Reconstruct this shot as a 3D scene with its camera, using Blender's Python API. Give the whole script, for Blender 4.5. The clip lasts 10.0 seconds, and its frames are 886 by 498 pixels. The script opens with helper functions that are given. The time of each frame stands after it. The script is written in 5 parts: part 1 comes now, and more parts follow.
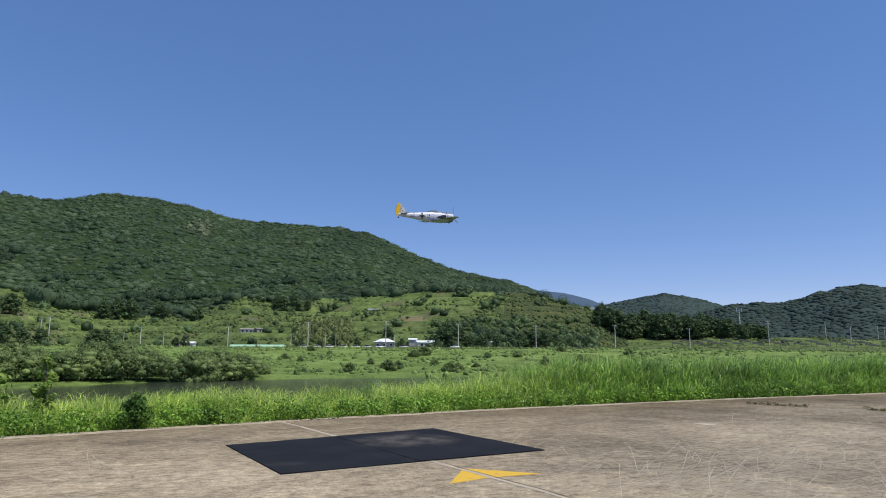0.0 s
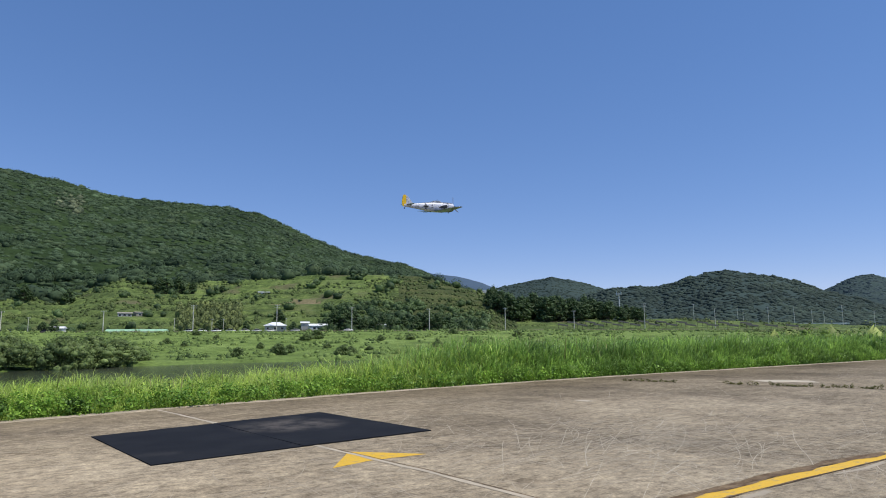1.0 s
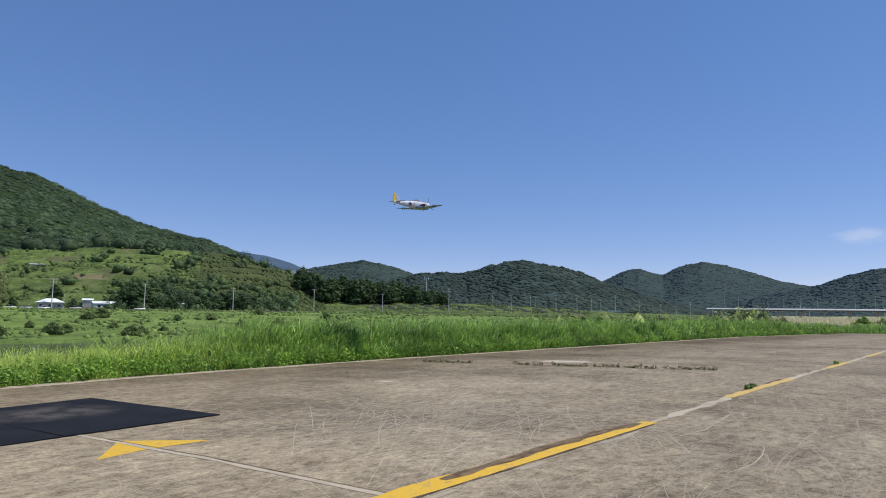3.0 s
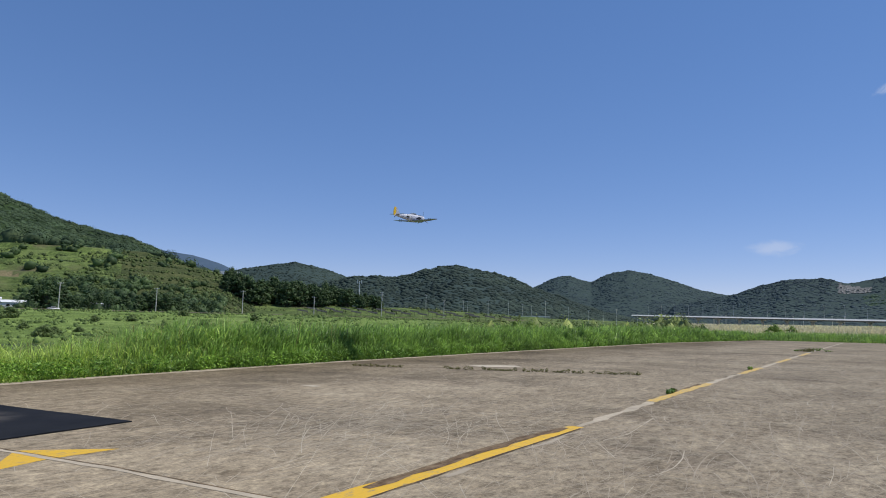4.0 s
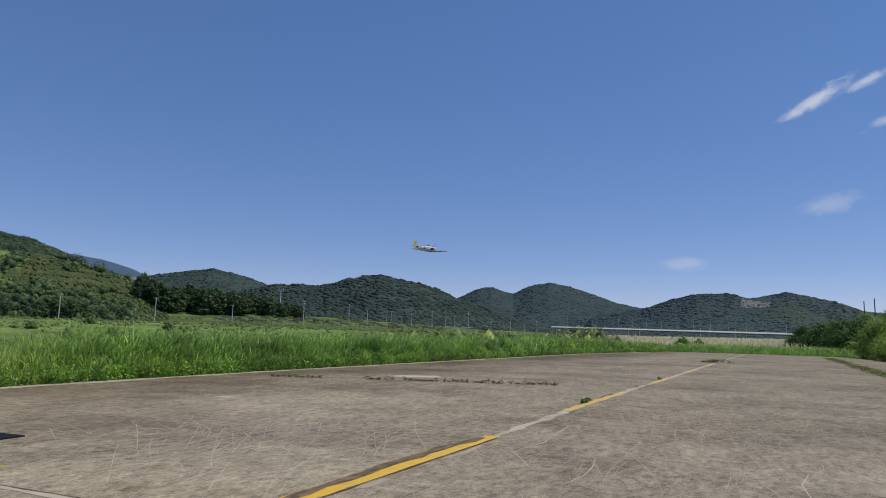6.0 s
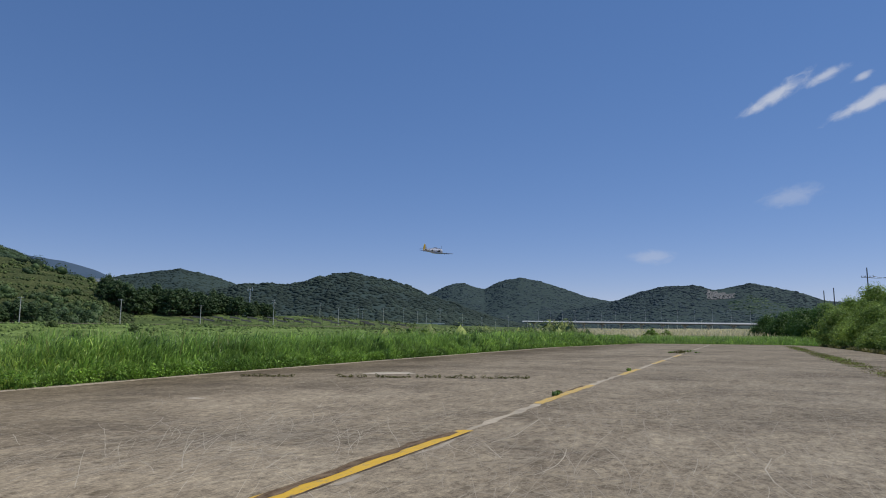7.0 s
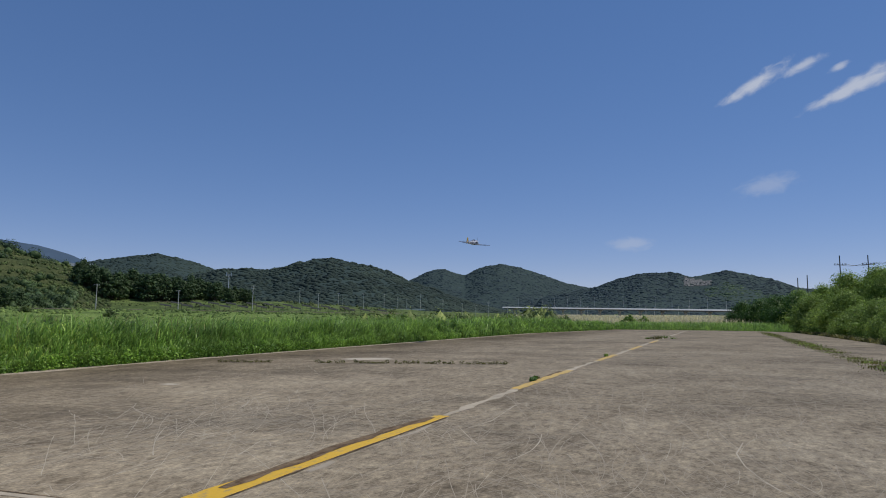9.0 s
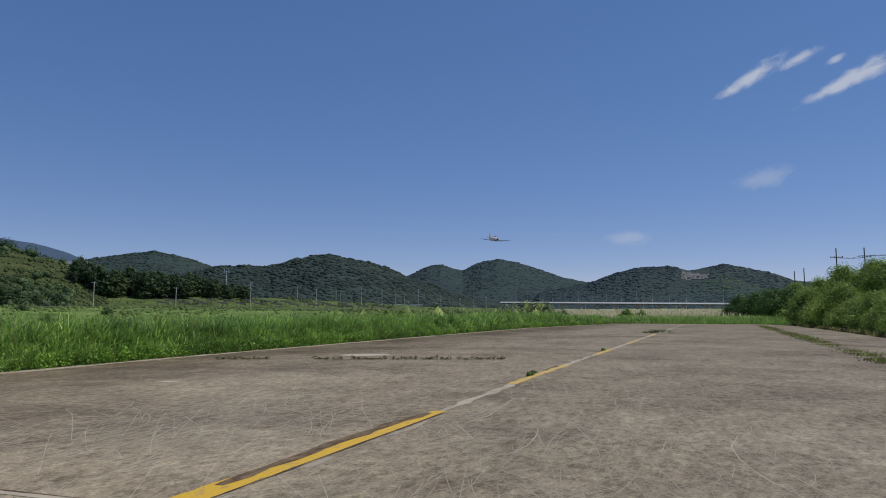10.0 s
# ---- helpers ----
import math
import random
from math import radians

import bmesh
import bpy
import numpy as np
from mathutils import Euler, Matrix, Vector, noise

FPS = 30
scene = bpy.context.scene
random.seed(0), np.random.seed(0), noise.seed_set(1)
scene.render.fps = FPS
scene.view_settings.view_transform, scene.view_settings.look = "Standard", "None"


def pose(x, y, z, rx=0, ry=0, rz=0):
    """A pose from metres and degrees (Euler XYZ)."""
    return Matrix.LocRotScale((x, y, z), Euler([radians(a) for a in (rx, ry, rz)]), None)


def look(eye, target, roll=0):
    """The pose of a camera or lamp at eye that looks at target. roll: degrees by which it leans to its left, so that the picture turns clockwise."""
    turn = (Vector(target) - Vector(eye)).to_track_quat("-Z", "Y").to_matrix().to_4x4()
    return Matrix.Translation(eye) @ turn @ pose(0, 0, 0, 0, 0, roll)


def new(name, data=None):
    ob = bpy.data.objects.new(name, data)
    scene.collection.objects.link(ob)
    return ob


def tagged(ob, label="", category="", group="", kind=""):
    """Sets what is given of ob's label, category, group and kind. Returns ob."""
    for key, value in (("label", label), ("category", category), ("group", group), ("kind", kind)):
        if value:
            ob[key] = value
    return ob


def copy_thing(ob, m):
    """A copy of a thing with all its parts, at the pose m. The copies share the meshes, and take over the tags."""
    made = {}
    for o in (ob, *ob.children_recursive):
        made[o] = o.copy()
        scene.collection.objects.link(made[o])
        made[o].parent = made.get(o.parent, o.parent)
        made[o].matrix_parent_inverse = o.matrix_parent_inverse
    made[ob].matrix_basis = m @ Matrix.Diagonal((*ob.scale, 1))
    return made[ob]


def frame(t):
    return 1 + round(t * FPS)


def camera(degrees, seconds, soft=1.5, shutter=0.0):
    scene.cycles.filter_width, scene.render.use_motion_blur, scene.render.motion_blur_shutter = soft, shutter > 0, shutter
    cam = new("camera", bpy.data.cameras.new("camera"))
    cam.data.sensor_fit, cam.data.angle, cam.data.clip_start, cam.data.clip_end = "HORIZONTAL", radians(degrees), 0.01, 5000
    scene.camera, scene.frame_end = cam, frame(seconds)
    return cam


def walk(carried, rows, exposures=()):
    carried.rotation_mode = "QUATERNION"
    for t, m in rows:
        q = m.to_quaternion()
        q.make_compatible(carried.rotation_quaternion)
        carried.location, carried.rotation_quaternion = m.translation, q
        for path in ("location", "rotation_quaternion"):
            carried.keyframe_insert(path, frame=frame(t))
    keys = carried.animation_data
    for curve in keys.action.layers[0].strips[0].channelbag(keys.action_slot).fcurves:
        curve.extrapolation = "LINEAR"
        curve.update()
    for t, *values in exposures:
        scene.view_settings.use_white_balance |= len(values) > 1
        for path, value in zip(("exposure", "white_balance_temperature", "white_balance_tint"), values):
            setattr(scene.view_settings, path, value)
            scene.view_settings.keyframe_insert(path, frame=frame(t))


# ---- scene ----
cam = camera(69.0, 10.0, soft=1.0)
# seconds, x, y, z, yaw, pitch, roll of the hand-held camera; the runway runs along x
ROWS = [
    (0.0, -0.429, -0.130, 1.657, -24.19, 9.26, -0.19),
    (0.5, -0.331, -0.056, 1.639, -28.56, 8.54, 0.46),
    (1.0, -0.271, -0.037, 1.637, -33.59, 7.75, 0.38),
    (1.5, -0.204, -0.001, 1.623, -38.07, 7.36, 0.75),
    (2.0, -0.145, -0.020, 1.618, -42.59, 6.82, 0.79),
    (2.5, -0.098, -0.002, 1.610, -46.76, 6.39, 0.14),
    (4.0, 0.127, 0.100, 1.598, -56.12, 6.65, -1.07),
    (4.5, 0.163, 0.076, 1.603, -58.76, 7.22, -1.18),
    (5.0, 0.150, 0.079, 1.592, -60.38, 7.67, -1.29),
    (5.5, 0.155, 0.069, 1.597, -61.54, 7.73, -1.59),
    (7.0, 0.112, 0.036, 1.584, -65.43, 7.41, -0.32),
    (7.5, 0.115, 0.031, 1.579, -66.44, 7.10, 0.04),
    (8.0, 0.147, 0.028, 1.578, -66.93, 6.76, -0.13),
    (8.5, 0.158, -0.011, 1.588, -66.99, 6.39, -0.32),
    (9.0, 0.198, 0.014, 1.583, -67.16, 6.18, -0.41),
    (9.5, 0.172, -0.021, 1.594, -67.35, 6.00, -0.07),
    (10.0, 0.193, -0.018, 1.590, -67.38, 5.77, 0.00),
]
EXPOSURES = [(0.0, 0.12), (2.5, 0.08), (5.5, -0.17), (7.5, -0.34), (10.0, -0.42)]
walk(cam, [(t, pose(x, y, z, 0, 0, yaw) @ pose(0, 0, 0, pitch) @ pose(0, 0, 0, 0, roll) @ pose(0, 0, 0, 90))
           for t, x, y, z, yaw, pitch, roll in ROWS], EXPOSURES)

# ---- light: a high summer sun ahead to the right of the walk's start, clear sky ----
SUN_AZ, SUN_EL = 140.0, 62.0
world = bpy.data.worlds.new("sky")
scene.world = world
world.use_nodes = True
wn = world.node_tree.nodes
sky = wn.new("ShaderNodeTexSky")
sky.sky_type, sky.sun_disc = "NISHITA", False
sky.sun_elevation, sky.sun_rotation = radians(SUN_EL), radians(SUN_AZ)
sky.air_density, sky.dust_density, sky.ozone_density, sky.altitude = 1.0, 0.1, 3.5, 3200
tint = wn.new("ShaderNodeMix")
tint.data_type, tint.blend_type = "RGBA", "MULTIPLY"
tint.inputs[0].default_value, tint.inputs[7].default_value = 1.0, (1.46, 1.24, 1.41, 1)
soft_sky = wn.new("ShaderNodeGamma")
soft_sky.inputs["Gamma"].default_value = 0.58
world.node_tree.links.new(sky.outputs["Color"], soft_sky.inputs["Color"])
vivid = wn.new("ShaderNodeHueSaturation")
vivid.inputs["Saturation"].default_value = 1.52
world.node_tree.links.new(soft_sky.outputs["Color"], vivid.inputs["Color"])
world.node_tree.links.new(vivid.outputs["Color"], tint.inputs[6])
world.node_tree.links.new(tint.outputs[2], wn["Background"].inputs["Color"])
wn["Background"].inputs["Strength"].default_value = 0.178
sun = new("sun", bpy.data.lights.new("sun", "SUN"))
sun.data.energy, sun.data.angle, sun.data.color = 3.9, radians(0.55), (1.0, 0.95, 0.86)
sun_way = Vector((math.sin(radians(SUN_AZ)) * math.cos(radians(SUN_EL)), math.cos(radians(SUN_AZ)) * math.cos(radians(SUN_EL)), math.sin(radians(SUN_EL))))
sun.matrix_world = look(sun_way * 300, (0, 0, 0))

# ---- materials ----


def material(name, rough=0.7, metal=0.0):
    m = bpy.data.materials.new(name)
    m.use_nodes = True
    b = m.node_tree.nodes["Principled BSDF"]
    b.inputs["Roughness"].default_value, b.inputs["Metallic"].default_value = rough, metal
    return m, m.node_tree, b


def node(tree, kind, **values):
    n = tree.nodes.new(kind)
    for key, value in values.items():
        n.inputs[key.replace("_", " ")].default_value = value
    return n


def ramp(tree, source, stops):
    r = tree.nodes.new("ShaderNodeValToRGB")
    el = r.color_ramp.elements
    while len(el) < len(stops):
        el.new(0.5)
    for e, (p, c) in zip(el, stops):
        e.position, e.color = p, (*c, 1)
    tree.links.new(source, r.inputs["Fac"])
    return r.outputs["Color"]


def mix(tree, fac, a, b, mode="MIX"):
    n = tree.nodes.new("ShaderNodeMix")
    n.data_type, n.blend_type = "RGBA", mode
    for socket, value in ((n.inputs[0], fac), (n.inputs[6], a), (n.inputs[7], b)):
        if isinstance(value, (int, float)):
            socket.default_value = value
        elif isinstance(value, tuple):
            socket.default_value = (*value, 1)
        else:
            tree.links.new(value, socket)
    return n.outputs[2]


def noise_out(tree, scale, detail=5.0, rough=0.6, stretch=(1, 1, 1), out="Fac", shift=(0, 0, 0)):
    co = tree.nodes.new("ShaderNodeTexCoord")
    mp = tree.nodes.new("ShaderNodeMapping")
    mp.inputs["Scale"].default_value = stretch
    mp.inputs["Location"].default_value = shift
    n = node(tree, "ShaderNodeTexNoise", Scale=scale, Detail=detail, Roughness=rough)
    tree.links.new(co.outputs["Object"], mp.inputs["Vector"])
    tree.links.new(mp.outputs["Vector"], n.inputs["Vector"])
    return n.outputs[out]


def bump(tree, b, height, strength=0.3, distance=0.02):
    n = node(tree, "ShaderNodeBump", Strength=strength, Distance=distance)
    tree.links.new(height, n.inputs["Height"])
    tree.links.new(n.outputs["Normal"], b.inputs["Normal"])


def plain(name, color, rough=0.6, metal=0.0, spread=0.15, scale=6.0):
    """A painted or bare surface with faint grime at two scales."""
    m, t, b = material(name, rough, metal)
    big, small = noise_out(t, scale), noise_out(t, scale * 9, 3.0)
    lo, hi = tuple(c * (1 - spread) for c in color), tuple(min(1, c * (1 + spread)) for c in color)
    c = mix(t, small, ramp(t, big, [(0.3, lo), (0.7, hi)]), lo)
    t.links.new(c, b.inputs["Base Color"])
    return m


def leafy(name, dark, light, translucent=0.25, rough=0.55, patch=0.02, tint=None, drift_lo=0.64, drift_hi=1.18):
    """Foliage: each leaf or crown takes its own shade, with broad drifts of colour over the stand."""
    m, t, b = material(name, rough)
    geo = t.nodes.new("ShaderNodeNewGeometry")
    c = ramp(t, geo.outputs["Random Per Island"], [(0.0, dark), (0.75, light), (1.0, tuple(min(1, x * 1.35) for x in light))])
    drift = ramp(t, noise_out(t, patch, 4.0), [(0.35, (drift_lo * 0.97, drift_lo * 1.05, drift_lo)), (0.65, (drift_hi * 1.02, drift_hi, drift_hi * 0.86))])
    c = mix(t, 1.0, c, drift, "MULTIPLY")
    if tint:
        c = mix(t, ramp(t, noise_out(t, patch * 2.6, 3.0, shift=(7, 3, 1)), [(0.56, (0, 0, 0)), (0.68, (1, 1, 1))]), c, tint)
    t.links.new(c, b.inputs["Base Color"])
    b.inputs["Specular IOR Level"].default_value = 0.25
    if translucent:
        tr = t.nodes.new("ShaderNodeBsdfTranslucent")
        t.links.new(c, tr.inputs["Color"])
        ms = t.nodes.new("ShaderNodeMixShader")
        ms.inputs[0].default_value = translucent
        t.links.new(b.outputs["BSDF"], ms.inputs[1])
        t.links.new(tr.outputs["BSDF"], ms.inputs[2])
        t.links.new(ms.outputs["Shader"], t.nodes["Material Output"].inputs["Surface"])
    return m


def concrete(name, base, dark, light):
    m, t, b = material(name, 0.95)
    b.inputs["Specular IOR Level"].default_value = 0.08
    b.inputs["Diffuse Roughness"].default_value = 0.55
    # broad stains, then worn patches and flecks, then grit
    c = ramp(t, noise_out(t, 0.16, 8.0, 0.7), [(0.34, dark), (0.50, base), (0.68, light)])
    c = mix(t, 1.0, c, ramp(t, noise_out(t, 1.1, 12.0, 0.80, (0.8, 1.3, 1)), [(0.34, (0.66, 0.64, 0.62)), (0.5, (1, 1, 1)), (0.66, (1.30, 1.30, 1.28))]), "MULTIPLY")
    c = mix(t, ramp(t, noise_out(t, 0.30, 8.0, 0.75, (1.0, 0.7, 1), shift=(3, 9, 0)), [(0.50, (0, 0, 0)), (0.66, (0.62, 0.62, 0.62))]), c, (0.128, 0.104, 0.076))
    flecks = noise_out(t, 6.0, 9.0, 0.78, (0.85, 1.15, 1), shift=(2, 5, 0))
    c = mix(t, 1.0, c, ramp(t, flecks, [(0.37, (0.56, 0.55, 0.54)), (0.5, (1, 1, 1)), (0.61, (1.36, 1.35, 1.32))]), "MULTIPLY")
    c = mix(t, ramp(t, noise_out(t, 3.2, 10.0, 0.82, (1.1, 0.8, 1), shift=(8, 1, 0)), [(0.55, (0, 0, 0)), (0.66, (0.62, 0.62, 0.62))]), c, (0.50, 0.42, 0.30))
    # black lichen in a band along the grass
    co = t.nodes.new("ShaderNodeTexCoord")
    sp = t.nodes.new("ShaderNodeSeparateXYZ")
    t.links.new(co.outputs["Object"], sp.inputs[0])
    ad = t.nodes.new("ShaderNodeMath")
    ad.operation = "MULTIPLY_ADD"
    ad.inputs[1].default_value = 9.0
    t.links.new(noise_out(t, 0.28, 6.0, 0.65, (0.6, 1.4, 1), shift=(4, 4, 0)), ad.inputs[0])
    t.links.new(sp.outputs["Y"], ad.inputs[2])
    mr = node(t, "ShaderNodeMapRange", From_Min=14.2, From_Max=21.5)
    t.links.new(ad.outputs[0], mr.inputs["Value"])
    c = mix(t, 1.0, c, ramp(t, mr.outputs["Result"], [(0.0, (1, 1, 1)), (1.0, (0.58, 0.56, 0.52))]), "MULTIPLY")
    fine = noise_out(t, 26.0, 5.0, 0.75)
    c = mix(t, 1.0, c, ramp(t, fine, [(0.32, (0.66, 0.66, 0.66)), (0.66, (1.30, 1.30, 1.28))]), "MULTIPLY")
    t.links.new(c, b.inputs["Base Color"])
    bump(t, b, fine, 0.25, 0.01)
    return m


def worn_paint(name, color, under, low=0.42, high=0.58):
    m, t, b = material(name, 0.7)
    wear = noise_out(t, 7.0, 9.0, 0.75, (0.6, 1.6, 1))
    c = mix(t, ramp(t, wear, [(low, (0, 0, 0)), (high, (1, 1, 1))]), under, mix(t, noise_out(t, 30.0), color, tuple(x * 0.7 for x in color)))
    t.links.new(c, b.inputs["Base Color"])
    bump(t, b, wear, 0.15, 0.004)
    return m


def ground_cover(name, a, b_, c_, scale=0.05, terrace=False, fleck=1.0):
    """Meadow or leaf litter seen from afar: drifts, tussocks and flecks."""
    m, t, b = material(name, 0.9)
    b.inputs["Specular IOR Level"].default_value = 0.1
    c = ramp(t, noise_out(t, scale, 7.0, 0.65), [(0.32, a), (0.5, b_), (0.68, c_)])
    tuss = noise_out(t, scale * 12, 6.0, 0.7)
    c = mix(t, 1.0, c, ramp(t, tuss, [(0.3, tuple(1 - fleck * v for v in (0.5, 0.45, 0.5))), (0.55, (1, 1, 1)), (0.75, tuple(1 + fleck * v for v in (0.35, 0.3, 0.2)))]), "MULTIPLY")
    if terrace:
        c = mix(t, 1.0, c, ramp(t, noise_out(t, 0.22, 8.0, 0.8, (0.6, 1.4, 1)), [(0.36, (0.42, 0.48, 0.45)), (0.5, (1, 1, 1)), (0.64, (1.55, 1.5, 1.35))]), "MULTIPLY")
        c = mix(t, ramp(t, noise_out(t, 0.05, 6.0, 0.65, (0.35, 1.9, 1), shift=(9, 4, 0)), [(0.55, (0, 0, 0)), (0.64, (0.75, 0.75, 0.75))]), c, (0.145, 0.190, 0.066))
        c = mix(t, ramp(t, noise_out(t, 0.03, 5.0, 0.6, shift=(5, 2, 0)), [(0.58, (0, 0, 0)), (0.66, (0.8, 0.8, 0.8))]), c, (0.130, 0.150, 0.060))
        c = mix(t, ramp(t, noise_out(t, 0.035, 4.0, 0.5, shift=(1, 8, 0)), [(0.60, (0, 0, 0)), (0.68, (0.7, 0.7, 0.7))]), c, (0.135, 0.115, 0.072))
    t.links.new(c, b.inputs["Base Color"])
    bump(t, b, tuss, 0.8 * fleck, 0.9)
    return m


CONCRETE = concrete("weathered_concrete", (0.328, 0.268, 0.186), (0.206, 0.167, 0.115), (0.402, 0.334, 0.236))
KERB = plain("pale_kerb_concrete", (0.43, 0.355, 0.25), 0.95, 0, 0.4, 3.0)
JOINT = plain("pale_joint_mortar", (0.52, 0.44, 0.32), 0.9, 0, 0.35, 2.0)
SCRAPE = plain("faint_scrape", (0.415, 0.350, 0.255), 0.9, 0, 0.25, 1.0)
SCUFF = plain("pale_scuff", (0.55, 0.475, 0.355), 0.9, 0, 0.3, 1.0)
YELLOW = worn_paint("worn_yellow_paint", (0.78, 0.47, 0.03), (0.25, 0.215, 0.15), 0.33, 0.46)
YELLOW_THIN = worn_paint("faded_yellow_paint", (0.76, 0.49, 0.08), (0.38, 0.31, 0.19), 0.39, 0.55)
TAR = worn_paint("tar_stain", (0.100, 0.060, 0.030), (0.25, 0.180, 0.105), 0.36, 0.62)
TAR.node_tree.nodes["Principled BSDF"].inputs["Specular IOR Level"].default_value = 0.1
RUBBER, rt, rb = material("black_rubber", 0.9)
rc = ramp(rt, noise_out(rt, 0.9, 6.0, 0.6), [(0.35, (0.010, 0.011, 0.014)), (0.75, (0.020, 0.021, 0.024))])
rd = ramp(rt, noise_out(rt, 0.55, 5.0, 0.6, shift=(0.3, 0.1, 0)), [(0.58, (0, 0, 0)), (0.80, (0.7, 0.7, 0.7))])
rg = rt.nodes.new("ShaderNodeTexGradient")
rg.gradient_type = "SPHERICAL"
rm = rt.nodes.new("ShaderNodeMapping")
rm.inputs["Location"].default_value, rm.inputs["Scale"].default_value = (-3.55, -11.3, 0), (0.85, 0.95, 1)
ro = rt.nodes.new("ShaderNodeTexCoord")
rt.links.new(ro.outputs["Object"], rm.inputs["Vector"])
rt.links.new(rm.outputs["Vector"], rg.inputs["Vector"])
rc = mix(rt, mix(rt, 1.0, ramp(rt, rg.outputs["Fac"], [(0.0, (0, 0, 0)), (0.5, (0.75, 0.75, 0.75))]), ramp(rt, noise_out(rt, 2.4, 6.0, 0.65), [(0.38, (0.1, 0.1, 0.1)), (0.62, (1, 1, 1))]), "MULTIPLY"), rc, (0.11, 0.097, 0.085))
rt.links.new(mix(rt, rd, rc, (0.06, 0.056, 0.052)), rb.inputs["Base Color"])
rb.inputs["Specular IOR Level"].default_value = 0.15
bump(rt, rb, noise_out(rt, 60.0, 3.0), 0.2, 0.004)

MEADOW = ground_cover("meadow", (0.100, 0.145, 0.040), (0.170, 0.245, 0.062), (0.260, 0.345, 0.105), 0.07)
SLOPE = ground_cover("terraced_slope", (0.070, 0.098, 0.036), (0.106, 0.148, 0.047), (0.148, 0.200, 0.064), 0.05, True)
TERRACE = ground_cover("mown_terraces", (0.085, 0.122, 0.040), (0.120, 0.170, 0.050), (0.155, 0.208, 0.062), 0.06, True, 0.8)
DRYSLOPE = ground_cover("half_dry_slope", (0.054, 0.072, 0.030), (0.078, 0.094, 0.038), (0.108, 0.120, 0.048), 0.05, False, 1.0)
SOIL = ground_cover("bare_soil", (0.15, 0.15, 0.07), (0.20, 0.175, 0.095), (0.24, 0.20, 0.12), 0.1, False, 0.8)
LITTER = ground_cover("forest_floor", (0.020, 0.036, 0.014), (0.030, 0.052, 0.018), (0.042, 0.070, 0.024), 0.02)
# next two: bluish air haze over far hills is put into their base colours
FARWOOD = ground_cover("hazed_distant_woodland", (0.036, 0.056, 0.052), (0.043, 0.066, 0.060), (0.049, 0.074, 0.066), 0.012, False, 0.15)
BLUEHILL = ground_cover("haze_blue_woodland", (0.060, 0.095, 0.140), (0.066, 0.102, 0.150), (0.074, 0.112, 0.160), 0.004, False, 0.3)
REEDBED = ground_cover("pale_reedbed", (0.28, 0.26, 0.16), (0.40, 0.37, 0.25), (0.48, 0.45, 0.32), 0.08)

GRASS = leafy("tall_grass", (0.24, 0.34, 0.06), (0.54, 0.68, 0.18), 0.48, 0.45, 0.7, (0.52, 0.60, 0.22), 0.66, 1.20)
REED = leafy("green_reeds", (0.140, 0.258, 0.062), (0.315, 0.48, 0.125), 0.45, 0.4, 0.6, None, 0.55, 1.22)
PALE = leafy("dry_reeds", (0.48, 0.44, 0.28), (0.66, 0.61, 0.45), 0.5, 0.6, 0.1)
SEED = leafy("seed_heads", (0.24, 0.25, 0.09), (0.38, 0.38, 0.16), 0.3, 0.6, 0.1)
WEED = leafy("broadleaf_weeds", (0.100, 0.20, 0.028), (0.23, 0.39, 0.06), 0.3, 0.5, 0.3)
DRYWEED = leafy("half_dry_weeds", (0.10, 0.10, 0.035), (0.20, 0.19, 0.065), 0.25, 0.6, 0.3)
BUSH = leafy("bush_leaves", (0.045, 0.105, 0.018), (0.11, 0.21, 0.04), 0.3, 0.5, 0.08)
LIME = leafy("sunny_bush_leaves", (0.145, 0.235, 0.04), (0.35, 0.47, 0.115), 0.45, 0.5, 0.08)
WILLOW = leafy("willow_leaves", (0.095, 0.140, 0.050), (0.215, 0.285, 0.105), 0.3, 0.5, 0.05)
OAK = leafy("oak_leaves", (0.046, 0.080, 0.032), (0.092, 0.145, 0.056), 0.2, 0.55, 0.03)
# next three canopies: distance haze mixed in as blue, most in the last
CANOPY = leafy("hill_woodland_canopy", (0.045, 0.075, 0.042), (0.058, 0.093, 0.050), 0.0, 0.85, 0.016, (0.078, 0.112, 0.050), 0.55, 1.25)
FARCANOPY = leafy("hazed_distant_canopy", (0.037, 0.056, 0.049), (0.044, 0.066, 0.055), 0.0, 0.9, 0.006)
HAZYCANOPY = leafy("hazed_remote_canopy", (0.040, 0.063, 0.076), (0.045, 0.069, 0.082), 0.0, 0.9, 0.004)
BARK = plain("bark", (0.12, 0.095, 0.07), 0.9, 0, 0.3, 5.0)

POLE = plain("concrete_pole", (0.66, 0.63, 0.55), 0.8, 0, 0.12, 1.5)
STEEL = plain("galvanised_steel", (0.42, 0.43, 0.44), 0.45, 0.7, 0.15, 4.0)
DARKSTEEL = plain("dark_steel", (0.08, 0.08, 0.085), 0.5, 0.5, 0.2, 4.0)
WHITE = plain("white_paint", (0.80, 0.79, 0.77), 0.5, 0, 0.06, 1.5)
GREYWALL = plain("grey_render", (0.45, 0.44, 0.41), 0.85, 0, 0.15, 1.0)
ROOFWHITE = plain("white_sheet_roof", (0.82, 0.83, 0.83), 0.4, 0, 0.05, 0.8)
ROOFGREY = plain("grey_sheet_roof", (0.40, 0.42, 0.42), 0.5, 0, 0.12, 0.8)
SHADE = plain("black_shade_cloth", (0.030, 0.034, 0.030), 0.9, 0, 0.25, 1.0)
